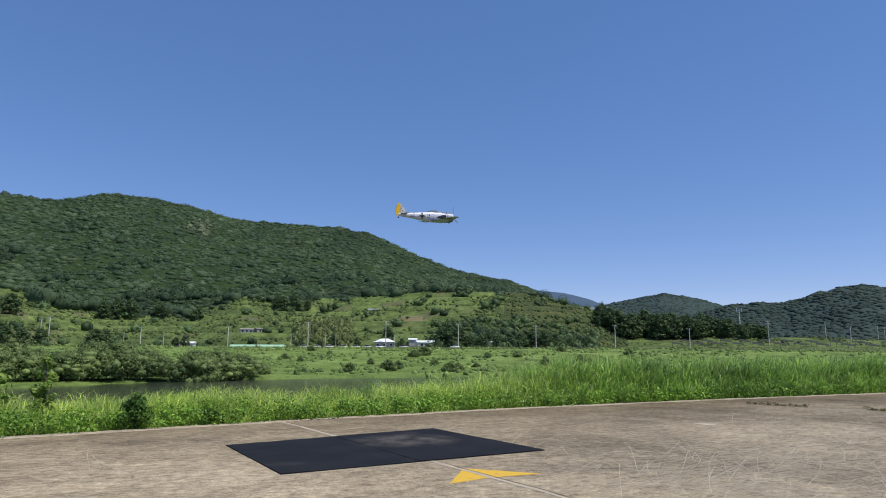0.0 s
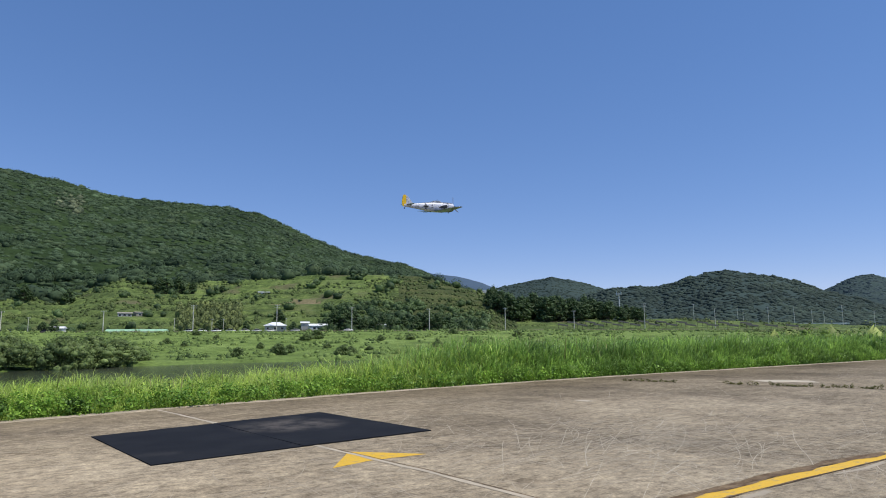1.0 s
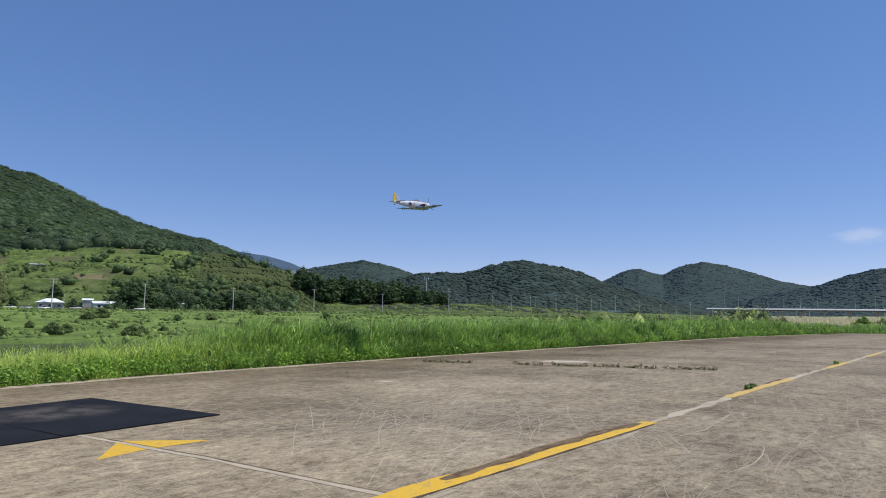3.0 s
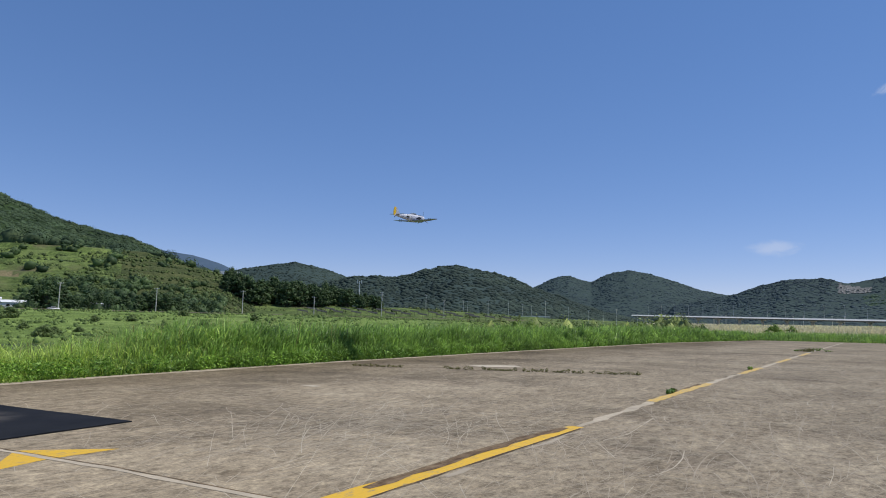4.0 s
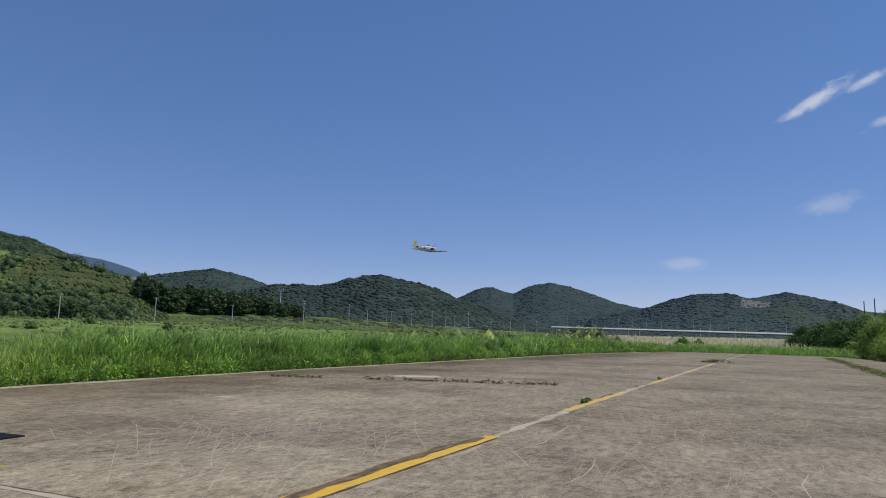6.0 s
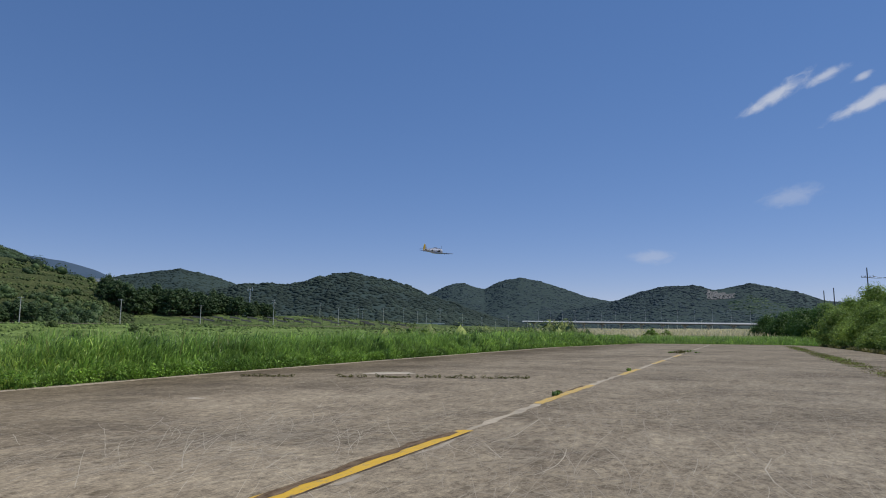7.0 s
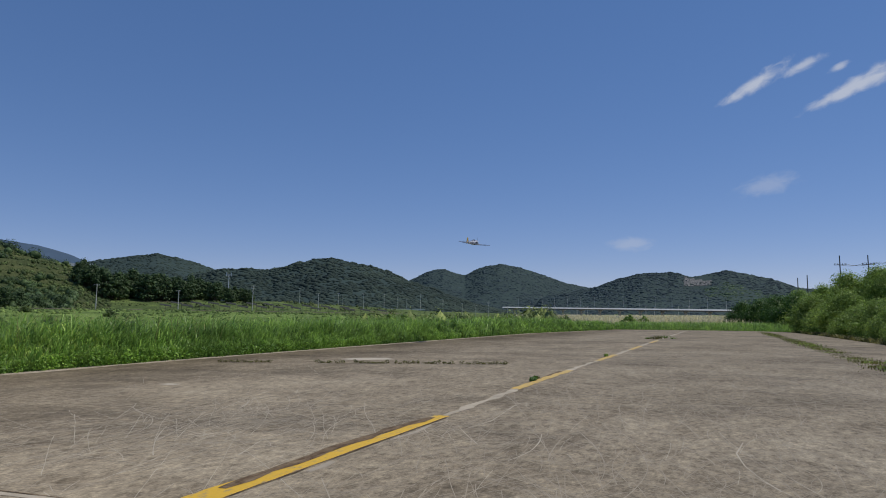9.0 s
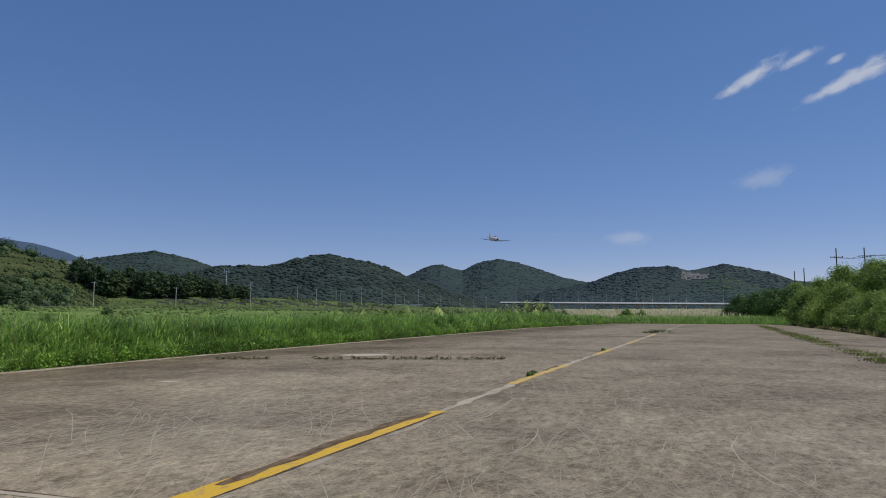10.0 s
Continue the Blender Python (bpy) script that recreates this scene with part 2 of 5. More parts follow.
PALEGREEN = plain("pale_green_film", (0.36, 0.60, 0.38), 0.45, 0, 0.1, 0.8)
ASPHALT = plain("asphalt", (0.11, 0.108, 0.10), 0.9, 0, 0.15, 1.0)
BRIDGE = plain("bridge_concrete", (0.84, 0.82, 0.76), 0.8, 0, 0.10, 0.2)
# dark colour that holds the shade under the bridge deck
BRIDGEDARK = plain("shade_dark_girder", (0.16, 0.17, 0.18), 0.6, 0.2, 0.15, 0.2)
GLASS = plain("dark_window_glass", (0.02, 0.025, 0.03), 0.08, 0, 0.2, 1.0)
TYRE = plain("tyre_rubber", (0.02, 0.02, 0.02), 0.85, 0, 0.2, 8.0)
CARS = [plain("car_paint_" + n, c, 0.25, 0, 0.04, 1.0) for n, c in (("white", (0.78, 0.78, 0.77)), ("silver", (0.50, 0.51, 0.52)), ("black", (0.03, 0.03, 0.035)), ("blue", (0.06, 0.10, 0.22)))]

WATER, wt_, wb_ = material("river_water", 0.12)
wt_.links.new(ramp(wt_, noise_out(wt_, 0.05), [(0.3, (0.045, 0.055, 0.035)), (0.7, (0.070, 0.080, 0.055))]), wb_.inputs["Base Color"])
bump(wt_, wb_, noise_out(wt_, 1.2, 4.0, 0.6, (0.5, 1.5, 1)), 0.35, 0.08)

# ---- mesh helpers ----


def part(name, bm, mat, parent=None, label="", smooth=False):
    """Links a bmesh as one mesh object under a thing or a part."""
    me = bpy.data.meshes.new(name)
    if smooth:
        for f in bm.faces:
            f.smooth = True
    bm.to_mesh(me)
    bm.free()
    for m in (mat if isinstance(mat, (list, tuple)) else [mat]):
        me.materials.append(m)
    ob = new(name, me)
    ob.parent = parent
    return tagged(ob, label)


def soup(name, verts, faces, mat, parent=None, smooth=False, index=None):
    """One mesh object from arrays of corners and of triangles or quads."""
    verts, faces = np.asarray(verts, np.float32), np.asarray(faces, np.int32)
    me = bpy.data.meshes.new(name)
    n, k = faces.shape
    me.vertices.add(len(verts))
    me.vertices.foreach_set("co", verts.ravel())
    me.loops.add(n * k)
    me.loops.foreach_set("vertex_index", faces.ravel())
    me.polygons.add(n)
    me.polygons.foreach_set("loop_start", np.arange(0, n * k, k, dtype=np.int32))
    for m in (mat if isinstance(mat, (list, tuple)) else [mat]):
        me.materials.append(m)
    if index is not None:
        me.polygons.foreach_set("material_index", np.asarray(index, np.int32))
    if smooth:
        me.polygons.foreach_set("use_smooth", np.ones(n, bool))
    me.update(calc_edges=True)
    ob = new(name, me)
    ob.parent = parent
    return ob


def add_box(bm, size, at=(0, 0, 0), rz=0.0, bevel=0.0, m=None):
    r = bmesh.ops.create_cube(bm, size=1.0, matrix=(m or Matrix()) @ Matrix.Translation(at) @ Matrix.Rotation(radians(rz), 4, "Z") @ Matrix.Diagonal((*size, 1)))
    if bevel:
        edges = list({e for v in r["verts"] for e in v.link_edges})
        bmesh.ops.bevel(bm, geom=edges, offset=bevel, segments=2, affect="EDGES")
    return bm


def add_rod(bm, a, b, r1, r2=None, sides=10):
    a, b = Vector(a), Vector(b)
    d = b - a
    m = Matrix.Translation((a + b) / 2) @ d.to_track_quat("Z", "Y").to_matrix().to_4x4()
    bmesh.ops.create_cone(bm, cap_ends=True, segments=sides, radius1=r1, radius2=r1 if r2 is None else r2, depth=d.length, matrix=m)
    return bm


def thing(name, m, label, category, group="", kind=""):
    ob = new(name)
    ob.empty_display_size = 0.2
    ob.matrix_world = m
    return tagged(ob, label, category, group, kind)


def flat(name, points, z, mat, thick=0.0, parent=None):
    """A sheet or slab with its top at z."""
    bm = bmesh.new()
    top = [bm.verts.new((x, y, z)) for x, y in points]
    f = bm.faces.new(top)
    if f.normal.z < 0 or f.calc_area() == 0:
        f.normal_update()
    f.normal_update()
    if f.normal.z < 0:
        f.normal_flip()
    if thick:
        low = [bm.verts.new((v.co.x, v.co.y, z - thick)) for v in f.verts]
        ring = list(f.verts)
        for i in range(len(ring)):
            j = (i + 1) % len(ring)
            bm.faces.new((ring[j], ring[i], low[i], low[j]))
        bmesh.ops.triangulate(bm, faces=[f])
    return part(name, bm, mat, parent)


# ---- the lie of the land ----
EYE = 1.6
EDGE_X = [-90, -20, -2.9, 2.5, 8.3, 14.0, 20.0, 31.0, 48.0, 72.0, 99.0, 113.0]
EDGE_Y = [13.0, 14.1, 15.3, 16.4, 17.4, 17.9, 18.3, 18.6, 18.95, 19.4, 16.6, 15.8]
RIVER_U, RIVER_N = np.array((0.782, 0.623)), np.array((-0.623, 0.782))
ROAD_AZ, ROAD_D = 22.0, 300.0
# bearings and skyline angles of the ridges, with the distances of their foot and crest
RIDGES = {
    "apron": ([-40, -10, -8, -4, 3.4, 7, 10, 14, 18, 20, 25, 29, 32.3, 35, 37.8, 39.5, 43], [5.0, 5.0, 4.4, 3.5, 3.5, 4.8, 4.4, 4.6, 5.0, 5.2, 5.6, 5.6, 5.3, 4.5, 3.8, 2.2, 0.6], 305, 480, 1.15),
    "main": ([-60, -30, -11, -7, -4, -1, 2.4, 6, 10, 15, 18, 22, 25, 27.5, 30, 32.3, 35, 38], [4, 9, 11.0, 11.2, 12.1, 12.1, 11.7, 10.9, 10.7, 10.6, 10.0, 8.2, 7.1, 6.5, 6.0, 5.1, 3.0, 0.6], 400, 820, 1.05),
    "back": ([-70, -30, -11, -9, -7, -4, 0], [5, 10, 11.6, 11.5, 11.2, 9, 5], 900, 1350, 1.1),
    "fields": ([33, 36, 39, 52, 58, 64, 70], [0.3, 1.4, 1.45, 1.35, 1.1, 0.8, 0.2], 312, 415, 1.2),
    "blue": ([26, 28, 32.3, 35, 36.9, 38.3, 41, 46], [5.0, 5.6, 5.65, 5.3, 4.8, 4.2, 3, 1.0], 2300, 3300, 1.2),
    "north": ([33, 36, 38, 40.5, 43.2, 45.5, 47.8, 50, 53], [2.2, 3.7, 4.2, 4.65, 5.15, 4.7, 3.9, 3.1, 1.5], 800, 1300, 1.3),
    "middle": ([42, 44, 47.8, 50, 52, 54.6, 57.3, 60, 62.3, 64.1, 67, 70, 74], [1, 2.55, 3.85, 4.05, 4.0, 4.7, 5.15, 4.7, 4.05, 3.25, 2.35, 1.2, 0.4], 560, 950, 1.3),
    "east": ([58, 60, 64.1, 65.9, 67.1, 69.1, 70.7, 72.4, 75, 78, 80, 84, 88], [1, 2.05, 3.3, 4.2, 4.4, 3.85, 4.6, 4.9, 4.25, 3.15, 2.75, 2.05, 0.5], 1050, 1700, 1.3),
    "quarry": ([74, 76, 80, 82, 84.3, 86.6, 88.1, 89.2, 90.9, 92.6, 94.2, 95.8, 100, 110, 140, 170], [0.8, 1.92, 2.67, 3.37, 3.97, 4.02, 3.62, 3.72, 4.07, 3.72, 3.32, 2.65, 2.1, 2, 2, 0.3], 850, 1350, 1.3),
}


def smooth01(v):
    v = np.clip(v, 0, 1)
    return v * v * (3 - 2 * v)


def wave_noise(x, y, scale, seed):
    """A cheap smooth relief, -1 to 1, from a few crossing waves."""
    r = np.random.RandomState(seed)
    z = np.zeros_like(x)
    for i in range(7):
        a, k = r.uniform(0, 6.283), (1 + 0.55 * i) / scale
        z = z + np.sin((x * math.cos(a) + y * math.sin(a)) * k * 6.283 + r.uniform(0, 6.283)) / (1 + 0.5 * i)
    return z / 3.2


def edge_y(x):
    return np.interp(x, EDGE_X, EDGE_Y)


def ridge_z(name, az, d):
    azs, els, foot, crest, power = RIDGES[name]
    el = np.interp(az, azs, els, left=0.0, right=0.0)
    top = EYE + crest * np.tan(np.radians(el)) + {"main": 6.0, "middle": 0.8, "north": 0.0}.get(name, 0.0)
    up = np.clip((d - foot) / (crest - foot), 0, 1) ** power
    down = np.exp(-(np.maximum(d - crest, 0) / (0.35 * crest)) ** 2)
    return top * up * down


def land(x, y):
    """Height of the ground."""
    x, y = np.asarray(x, float), np.asarray(y, float)
    d, az = np.hypot(x, y), np.degrees(np.arctan2(x, y))
    e = y - edge_y(x)
    bank = smooth01((e - 3) / 14)
    z = -0.12 - 2.3 * bank
    s, u = x * RIVER_N[0] + y * RIVER_N[1], x * RIVER_U[0] + y * RIVER_U[1]
    width = 1 - 0.75 * smooth01((u - 75) / 60)
    channel = smooth01((s - 40) / 6) * (1 - smooth01((s - 88 * width - 40 * (1 - width) + 1) / 5)) * (1 - smooth01((u - 150) / 40))
    z = z - 1.7 * channel * bank
    z = z + 0.25 * wave_noise(x, y, 40, 3) * smooth01((e - 12) / 20)
    far = np.interp(az, [-180, -60, 45, 60, 75, 180], [1.0, 4.0, 4.0, 2.6, 1.6, 1.6])
    z = z + (far - z) * smooth01((d - 140) / 140)
    hill = np.full_like(z, -9.0)
    for n in RIDGES:
        rise = ridge_z(n, az, d)
        hill = np.maximum(hill, np.where(rise > 0.8, rise, -9.0))
    rough = smooth01((d - 310) / 120) * np.clip(hill / 25, 0, 1)
    hill = hill + rough * (1.6 * wave_noise(x, y, 90, 5) + 1.0 * wave_noise(x, y, 33, 8))
    # terraced fields on the apron
    t = 4.2
    stepped = (np.floor(hill / t) + smooth01((hill / t - np.floor(hill / t) - 0.62) / 0.3)) * t
    share = 0.62 * smooth01((az + 16) / 6) * (1 - smooth01((az - 36) / 3)) * (1 - smooth01((d - 470) / 40)) * smooth01((d - 308) / 10)
    hill = hill + (stepped - hill) * share
    return np.maximum(z, hill)


def polar(az, d):
    return d * math.sin(radians(az)), d * math.cos(radians(az))


def on_land(az, d, turn=0.0, scale=1.0, sink=0.0):
    x, y = polar(az, d)
    return Matrix.Translation((x, y, float(land(x, y)) - sink)) @ Matrix.Rotation(radians(turn), 4, "Z") @ Matrix.Scale(scale, 4)


def build_land():
    azs = np.concatenate([np.arange(-180, -24, 6.0), np.arange(-24, 112, 0.4), np.arange(112, 180, 6.0)])
    ds = np.concatenate([[1.0], np.arange(4, 40, 3), np.arange(40, 300, 5), np.arange(300, 505, 2.2), np.arange(505, 900, 6), np.arange(900, 1800, 6), np.arange(1800, 4700, 190)])
    A, D = np.meshgrid(azs, ds)
    x, y = D * np.sin(np.radians(A)), D * np.cos(np.radians(A))
    v = np.stack([x, y, land(x, y)], -1).reshape(-1, 3)
    na, nd = len(azs), len(ds)
    i, j = np.meshgrid(np.arange(nd - 1), np.arange(na), indexing="ij")
    k = (j + 1) % na
    f = np.stack([i * na + j, (i + 1) * na + j, (i + 1) * na + k, i * na + k], -1).reshape(-1, 4)[:, ::-1]
    c = v[f].mean(1)
    d, az = np.hypot(c[:, 0], c[:, 1]), np.degrees(np.arctan2(c[:, 0], c[:, 1]))
    idx = np.zeros(len(f), int)
    idx[(d > 300) & (az < 73.5)] = 1
    wob = 8 * wave_noise(c[:, 0], c[:, 1], 45, 51)
    idx[(d + wob > 428) & (az + wob * 0.1 > 12.5) & (az + wob * 0.1 < 29.5) & (d < 490)] = 6
    idx[(d + wob > 392) & (d + wob < 446) & (az > -9) & (az < 0.5)] = 6
    idx[(d + 2 * wob > 330) & (d < 486) & (az + wob * 0.1 > 29.5) & (az < 40)] = 7
    idx[(np.abs(d - 404 + 0.5 * wob) < 4.5 - 2.2 * np.abs(az - 20.6) + 0.2 * wob) & (az > 18)] = 8
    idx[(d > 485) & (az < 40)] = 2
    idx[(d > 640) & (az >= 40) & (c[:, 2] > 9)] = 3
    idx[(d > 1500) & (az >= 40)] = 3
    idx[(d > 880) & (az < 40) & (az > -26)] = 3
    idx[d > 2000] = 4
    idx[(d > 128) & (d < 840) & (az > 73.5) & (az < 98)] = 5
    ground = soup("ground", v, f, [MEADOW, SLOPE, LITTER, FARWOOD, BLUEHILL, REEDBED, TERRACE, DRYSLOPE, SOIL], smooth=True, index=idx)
    tagged(ground, "green river plain rising to terraced slopes and wooded hills", "ground", kind="structure")
    # the river
    lo, hi = -160, 175
    pts = [RIVER_U * lo + RIVER_N * 34, RIVER_U * hi + RIVER_N * 34, RIVER_U * hi + RIVER_N * 92, RIVER_U * lo + RIVER_N * 92]
    river = flat("water", [tuple(p) for p in pts], -3.0, WATER)
    tagged(river, "still grey-green river behind the grass bank", "water", kind="structure")


build_land()

# ---- the runway ----


def build_runway():
    left = [(x, y) for x, y in zip(EDGE_X, EDGE_Y)]
    ring = left + [(116, 5.5), (113.6, -5.0), (-90, -4.6)]
    runway = flat("runway", ring, 0.0, CONCRETE, 0.3)
    tagged(runway, "weathered grey-brown concrete runway, stained and scratched", "runway", kind="structure")
    side = flat("pavement", [(-90, -4.62), (30, -4.76), (113.5, -5.02), (108, -9.8), (68, -11.2), (52, -10.8), (-90, -10.4)], -0.004, CONCRETE, 0.3)
    tagged(side, "weathered concrete taxi strip beside the runway", "pavement", kind="structure")
    # pale broken lip along the grass
    bm = bmesh.new()
    r = random.Random(4)
    xs = np.arange(-30, 100, 0.7)
    row = []
    for x in xs:
        y = float(edge_y(x))
        w = 0.13 + 0.10 * math.sin(x * 1.3) * math.sin(x * 0.37) + 0.10 * r.random()
        row.append([bm.verts.new((x, y - w, 0.004)), bm.verts.new((x, y - w + 0.03, 0.022)), bm.verts.new((x, y + 0.15, 0.02))])
    for a, b in zip(row, row[1:]):
        for k in range(2):
            bm.faces.new((a[k], b[k], b[k + 1], a[k + 1]))
    tagged(part("kerb", bm, KERB), "pale crumbling concrete edge under the grass", "kerb", kind="structure")


def strip(bm, points, width, z, ragged=0.0, seed=0):
    """A thin strip with ragged sides along a line."""
    r = random.Random(seed)
    pts = []
    for (ax, ay), (bx, by) in zip(points, points[1:]):
        n = max(1, int(math.hypot(bx - ax, by - ay) / 0.35))
        pts += [(ax + (bx - ax) * i / n, ay + (by - ay) * i / n) for i in range(n)]
    pts.append(points[-1])
    prev = None
    for i, (x, y) in enumerate(pts):
        a, b = pts[max(0, i - 1)], pts[min(len(pts) - 1, i + 1)]
        d = Vector((b[0] - a[0], b[1] - a[1]))
        n = Vector((-d.y, d.x)).normalized()
        w1, w2 = width / 2 + ragged * r.uniform(-1, 1), width / 2 + ragged * r.uniform(-1, 1)
        cur = (bm.verts.new((x + n.x * w1, y + n.y * w1, z)), bm.verts.new((x - n.x * w2, y - n.y * w2, z)))
        if prev:
            bm.faces.new((prev[1], cur[1], cur[0], prev[0]))
        prev = cur


def build_markings():
    def marking(name, points, width, z, mat, ragged, label, category, seed=0):
        bm = bmesh.new()
        strip(bm, points, width, z, ragged, seed)
        tagged(part(name, bm, mat), label, category, kind="structure")

    joints = [
        ([(2.64, 16.4), (2.80, 15.5), (3.14, 13.17), (3.72, 9.51), (4.08, 7.0), (4.33, 4.3)], 0.085, 0.025),
        ([(4.33, 4.3), (4.9, 0.5), (5.4, -4.7)], 0.05, 0.015),
        ([(12.0, 4.1), (12.6, 2.2), (13.4, 0.45), (13.9, -2.2), (14.3, -4.6)], 0.03, 0.01),
        ([(-60, 4.25), (3.9, 4.16)], 0.07, 0.03),
        ([(10.2, 4.17), (14.6, 4.24)], 0.17, 0.055),
        ([(20.6, 4.32), (26.1, 4.32)], 0.17, 0.05),
        ([(30.6, 4.3), (56, 4.4), (110, 4.2)], 0.20, 0.06),
    ]
    for i, (pts, w, rag) in enumerate(joints):
        marking("joint", pts, w, 0.004, JOINT, rag, "pale mortar joint across the runway concrete", "joint", i)
    for i, (a, b, mat) in enumerate(((3.9, 10.15, YELLOW), (14.6, 20.6, YELLOW_THIN), (26.0, 30.8, YELLOW_THIN), (36.5, 42.0, YELLOW_THIN), (48.0, 54.0, YELLOW_THIN))):
        y = 4.17 if i == 0 else 4.29
        marking("yellow_line", [(a, y), (b, y)], 0.21 if i == 0 else 0.24, 0.008, mat, 0.012 if i == 0 else 0.03, "worn yellow painted dash along the runway", "road marking", 20 + i)
    marking("tar_strip", [(5.1, 4.29), (6.2, 4.33), (7.5, 4.36), (9.0, 4.34), (9.9, 4.27)], 0.17, 0.010, TAR, 0.045, "dark tar stain beside the yellow line", "stain", 31)
    marking("yellow_line", [(3.2, 4.30), (4.6, 4.31), (5.6, 4.31)], 0.13, 0.006, YELLOW, 0.03, "remains of a wider yellow painted dash", "road marking", 32)
    marking("yellow_line", [(9.2, 4.36), (10.12, 4.28)], 0.06, 0.006, YELLOW_THIN, 0.02, "remains of a wider yellow painted dash", "road marking", 33)
    marking("crack", [(3.4, 4.045), (5.2, 4.05), (7.4, 4.055), (10.0, 4.06)], 0.022, 0.010, TAR, 0.012, "dark open joint along the yellow line", "crack", 34)
    for i, (a, b) in enumerate(((3.6, 4.9), (6.0, 6.5), (7.9, 9.2))):
        marking("joint", [(a, 3.97), ((a + b) / 2, 3.94), (b, 3.98)], 0.05, 0.004, SCRAPE, 0.03, "pale spalled concrete beside the joint", "joint", 35 + i)
    for i, pts in enumerate(([(2.71, 16.4), (2.87, 15.5), (3.21, 13.17)], [(3.79, 9.4), (4.14, 7.0), (4.39, 4.3)])):
        marking("crack", pts, 0.018, 0.005, TAR, 0.008, "dark open edge of the mortar joint", "crack", 60 + i)
    dark = [([(16.0, 4.38), (20.2, 4.46)], 0.12), ([(60, -0.5), (58, 12)], 0.05), ([(19.7, 13.04), (20.4, 11.3), (22.2, 6.85)], 0.05), ([(18.4, 16.2), (19.1, 14.6)], 0.05)]
    for i, (pts, w) in enumerate(dark):
        marking("crack", pts, w, 0.005, TAR, 0.02, "dark open joint in the concrete", "crack", 40 + i)
    head = flat("yellow_arrow", [(3.22, 7.77), (3.88, 7.95), (4.72, 7.92), (4.15, 8.50), (3.89, 8.73)], 0.0025, YELLOW)
    tagged(head, "worn yellow arrowhead painted on concrete", "road marking", kind="structure")
    for pts, lab in (([(21.9, 13.5), (21.7, 12.6), (22.8, 11.5), (23.5, 12.2), (22.8, 13.3)], "pale mended patch of concrete"), ([(11.8, 12.15), (11.82, 11.72), (12.1, 11.68), (12.08, 12.1)], "small pale chip in the concrete")):
        tagged(flat("patch", pts, 0.007, SCUFF), lab, "patch", kind="structure")
    # scrapes of skids and tail wheels, too many to count
    bm, faint = bmesh.new(), bmesh.new()
    r = random.Random(11)
    for i in range(7000):
        x, y = -6.0 + 42 * r.random() ** 1.25, r.uniform(-5.0, 13.5)
        if r.random() < 0.7:
            y = r.uniform(-4.6, 4.2)
        if i % 14 == 0:
            x, y = r.gauss(8.2, 1.7), r.gauss(6.9, 1.3)
        a, turn, n = r.uniform(0, 6.283), r.uniform(-0.34, 0.34) * r.random() ** 2.4, r.randint(7, 24)
        if r.random() < 0.4:
            a = r.gauss(0.15, 0.35)
        step = r.uniform(0.03, 0.17)
        pts = [(x, y)]
        for k in range(n):
            a += turn * (0.15 if i % 14 == 0 else 0.42) + r.uniform(-0.03, 0.03)
            pts.append((pts[-1][0] + step * math.cos(a), pts[-1][1] + step * math.sin(a)))
        strip(bm if i % 7 == 0 else faint, pts, r.uniform(0.004, 0.009) if i % 41 else 0.013, 0.0013 if i % 7 == 0 else 0.0006 + 0.00001 * (i % 50), 0.002, i)
    for pts in ([(9.7, -0.26), (8.9, -0.16), (8.19, -0.23), (7.6, -0.36), (7.17, -0.5)], [(7.8, 4.9), (8.1, 5.6), (7.2, 5.5), (6.35, 5.15)], [(6.8, 6.6), (7.0, 6.5), (7.4, 6.4)], [(6.85, 6.7), (7.3, 6.55)], [(12.5, 3.2), (14.6, 2.1), (15.2, 1.2)], [(9.2, 3.4), (10.0, 3.3), (12.0, 3.5)]):
        strip(bm, pts, 0.02, 0.0016, 0.006, 7)
    tagged(part("scrape_marks", faint, SCRAPE), "faint scrape marks all over the concrete", "scratches", kind="stuff")
    tagged(part("scrape_marks", bm, SCUFF), "pale scrape marks scattered over the concrete", "scratches", kind="stuff")


def build_mat():
    m = thing("rubber_mat", pose(0, 0, 0), "large black rubber mat lying flat, dusty in the middle", "mat")
    a, b, c, d = (0.96, 12.55), (1.35, 9.28), (5.98, 9.78), (5.47, 13.53)

    def at(s, t):
        return tuple((1 - t) * ((1 - s) * b[k] + s * c[k]) + t * ((1 - s) * a[k] + s * d[k]) for k in (0, 1))
    for s0, s1, z in ((0.0, 0.475, 0.016), (0.47, 1.0, 0.021)):
        bm = bmesh.new()
        grid = [[bm.verts.new((*at(s0 + (s1 - s0) * i / 8, j / 8), z + 0.002 * math.sin(i * 2.1 + j * 1.3))) for j in range(9)] for i in range(9)]
        for i in range(8):
            for j in range(8):
                bm.faces.new((grid[i][j], grid[i + 1][j], grid[i + 1][j + 1], grid[i][j + 1]))
        r = bmesh.ops.extrude_face_region(bm, geom=list(bm.faces))
        for v in r["geom"]:
            if isinstance(v, bmesh.types.BMVert):
                v.co.z = 0.002
        bmesh.ops.recalc_face_normals(bm, faces=bm.faces)
        part("sheet", bm, RUBBER, m)


build_runway()
build_markings()
build_mat()

# ---- grass and weeds ----


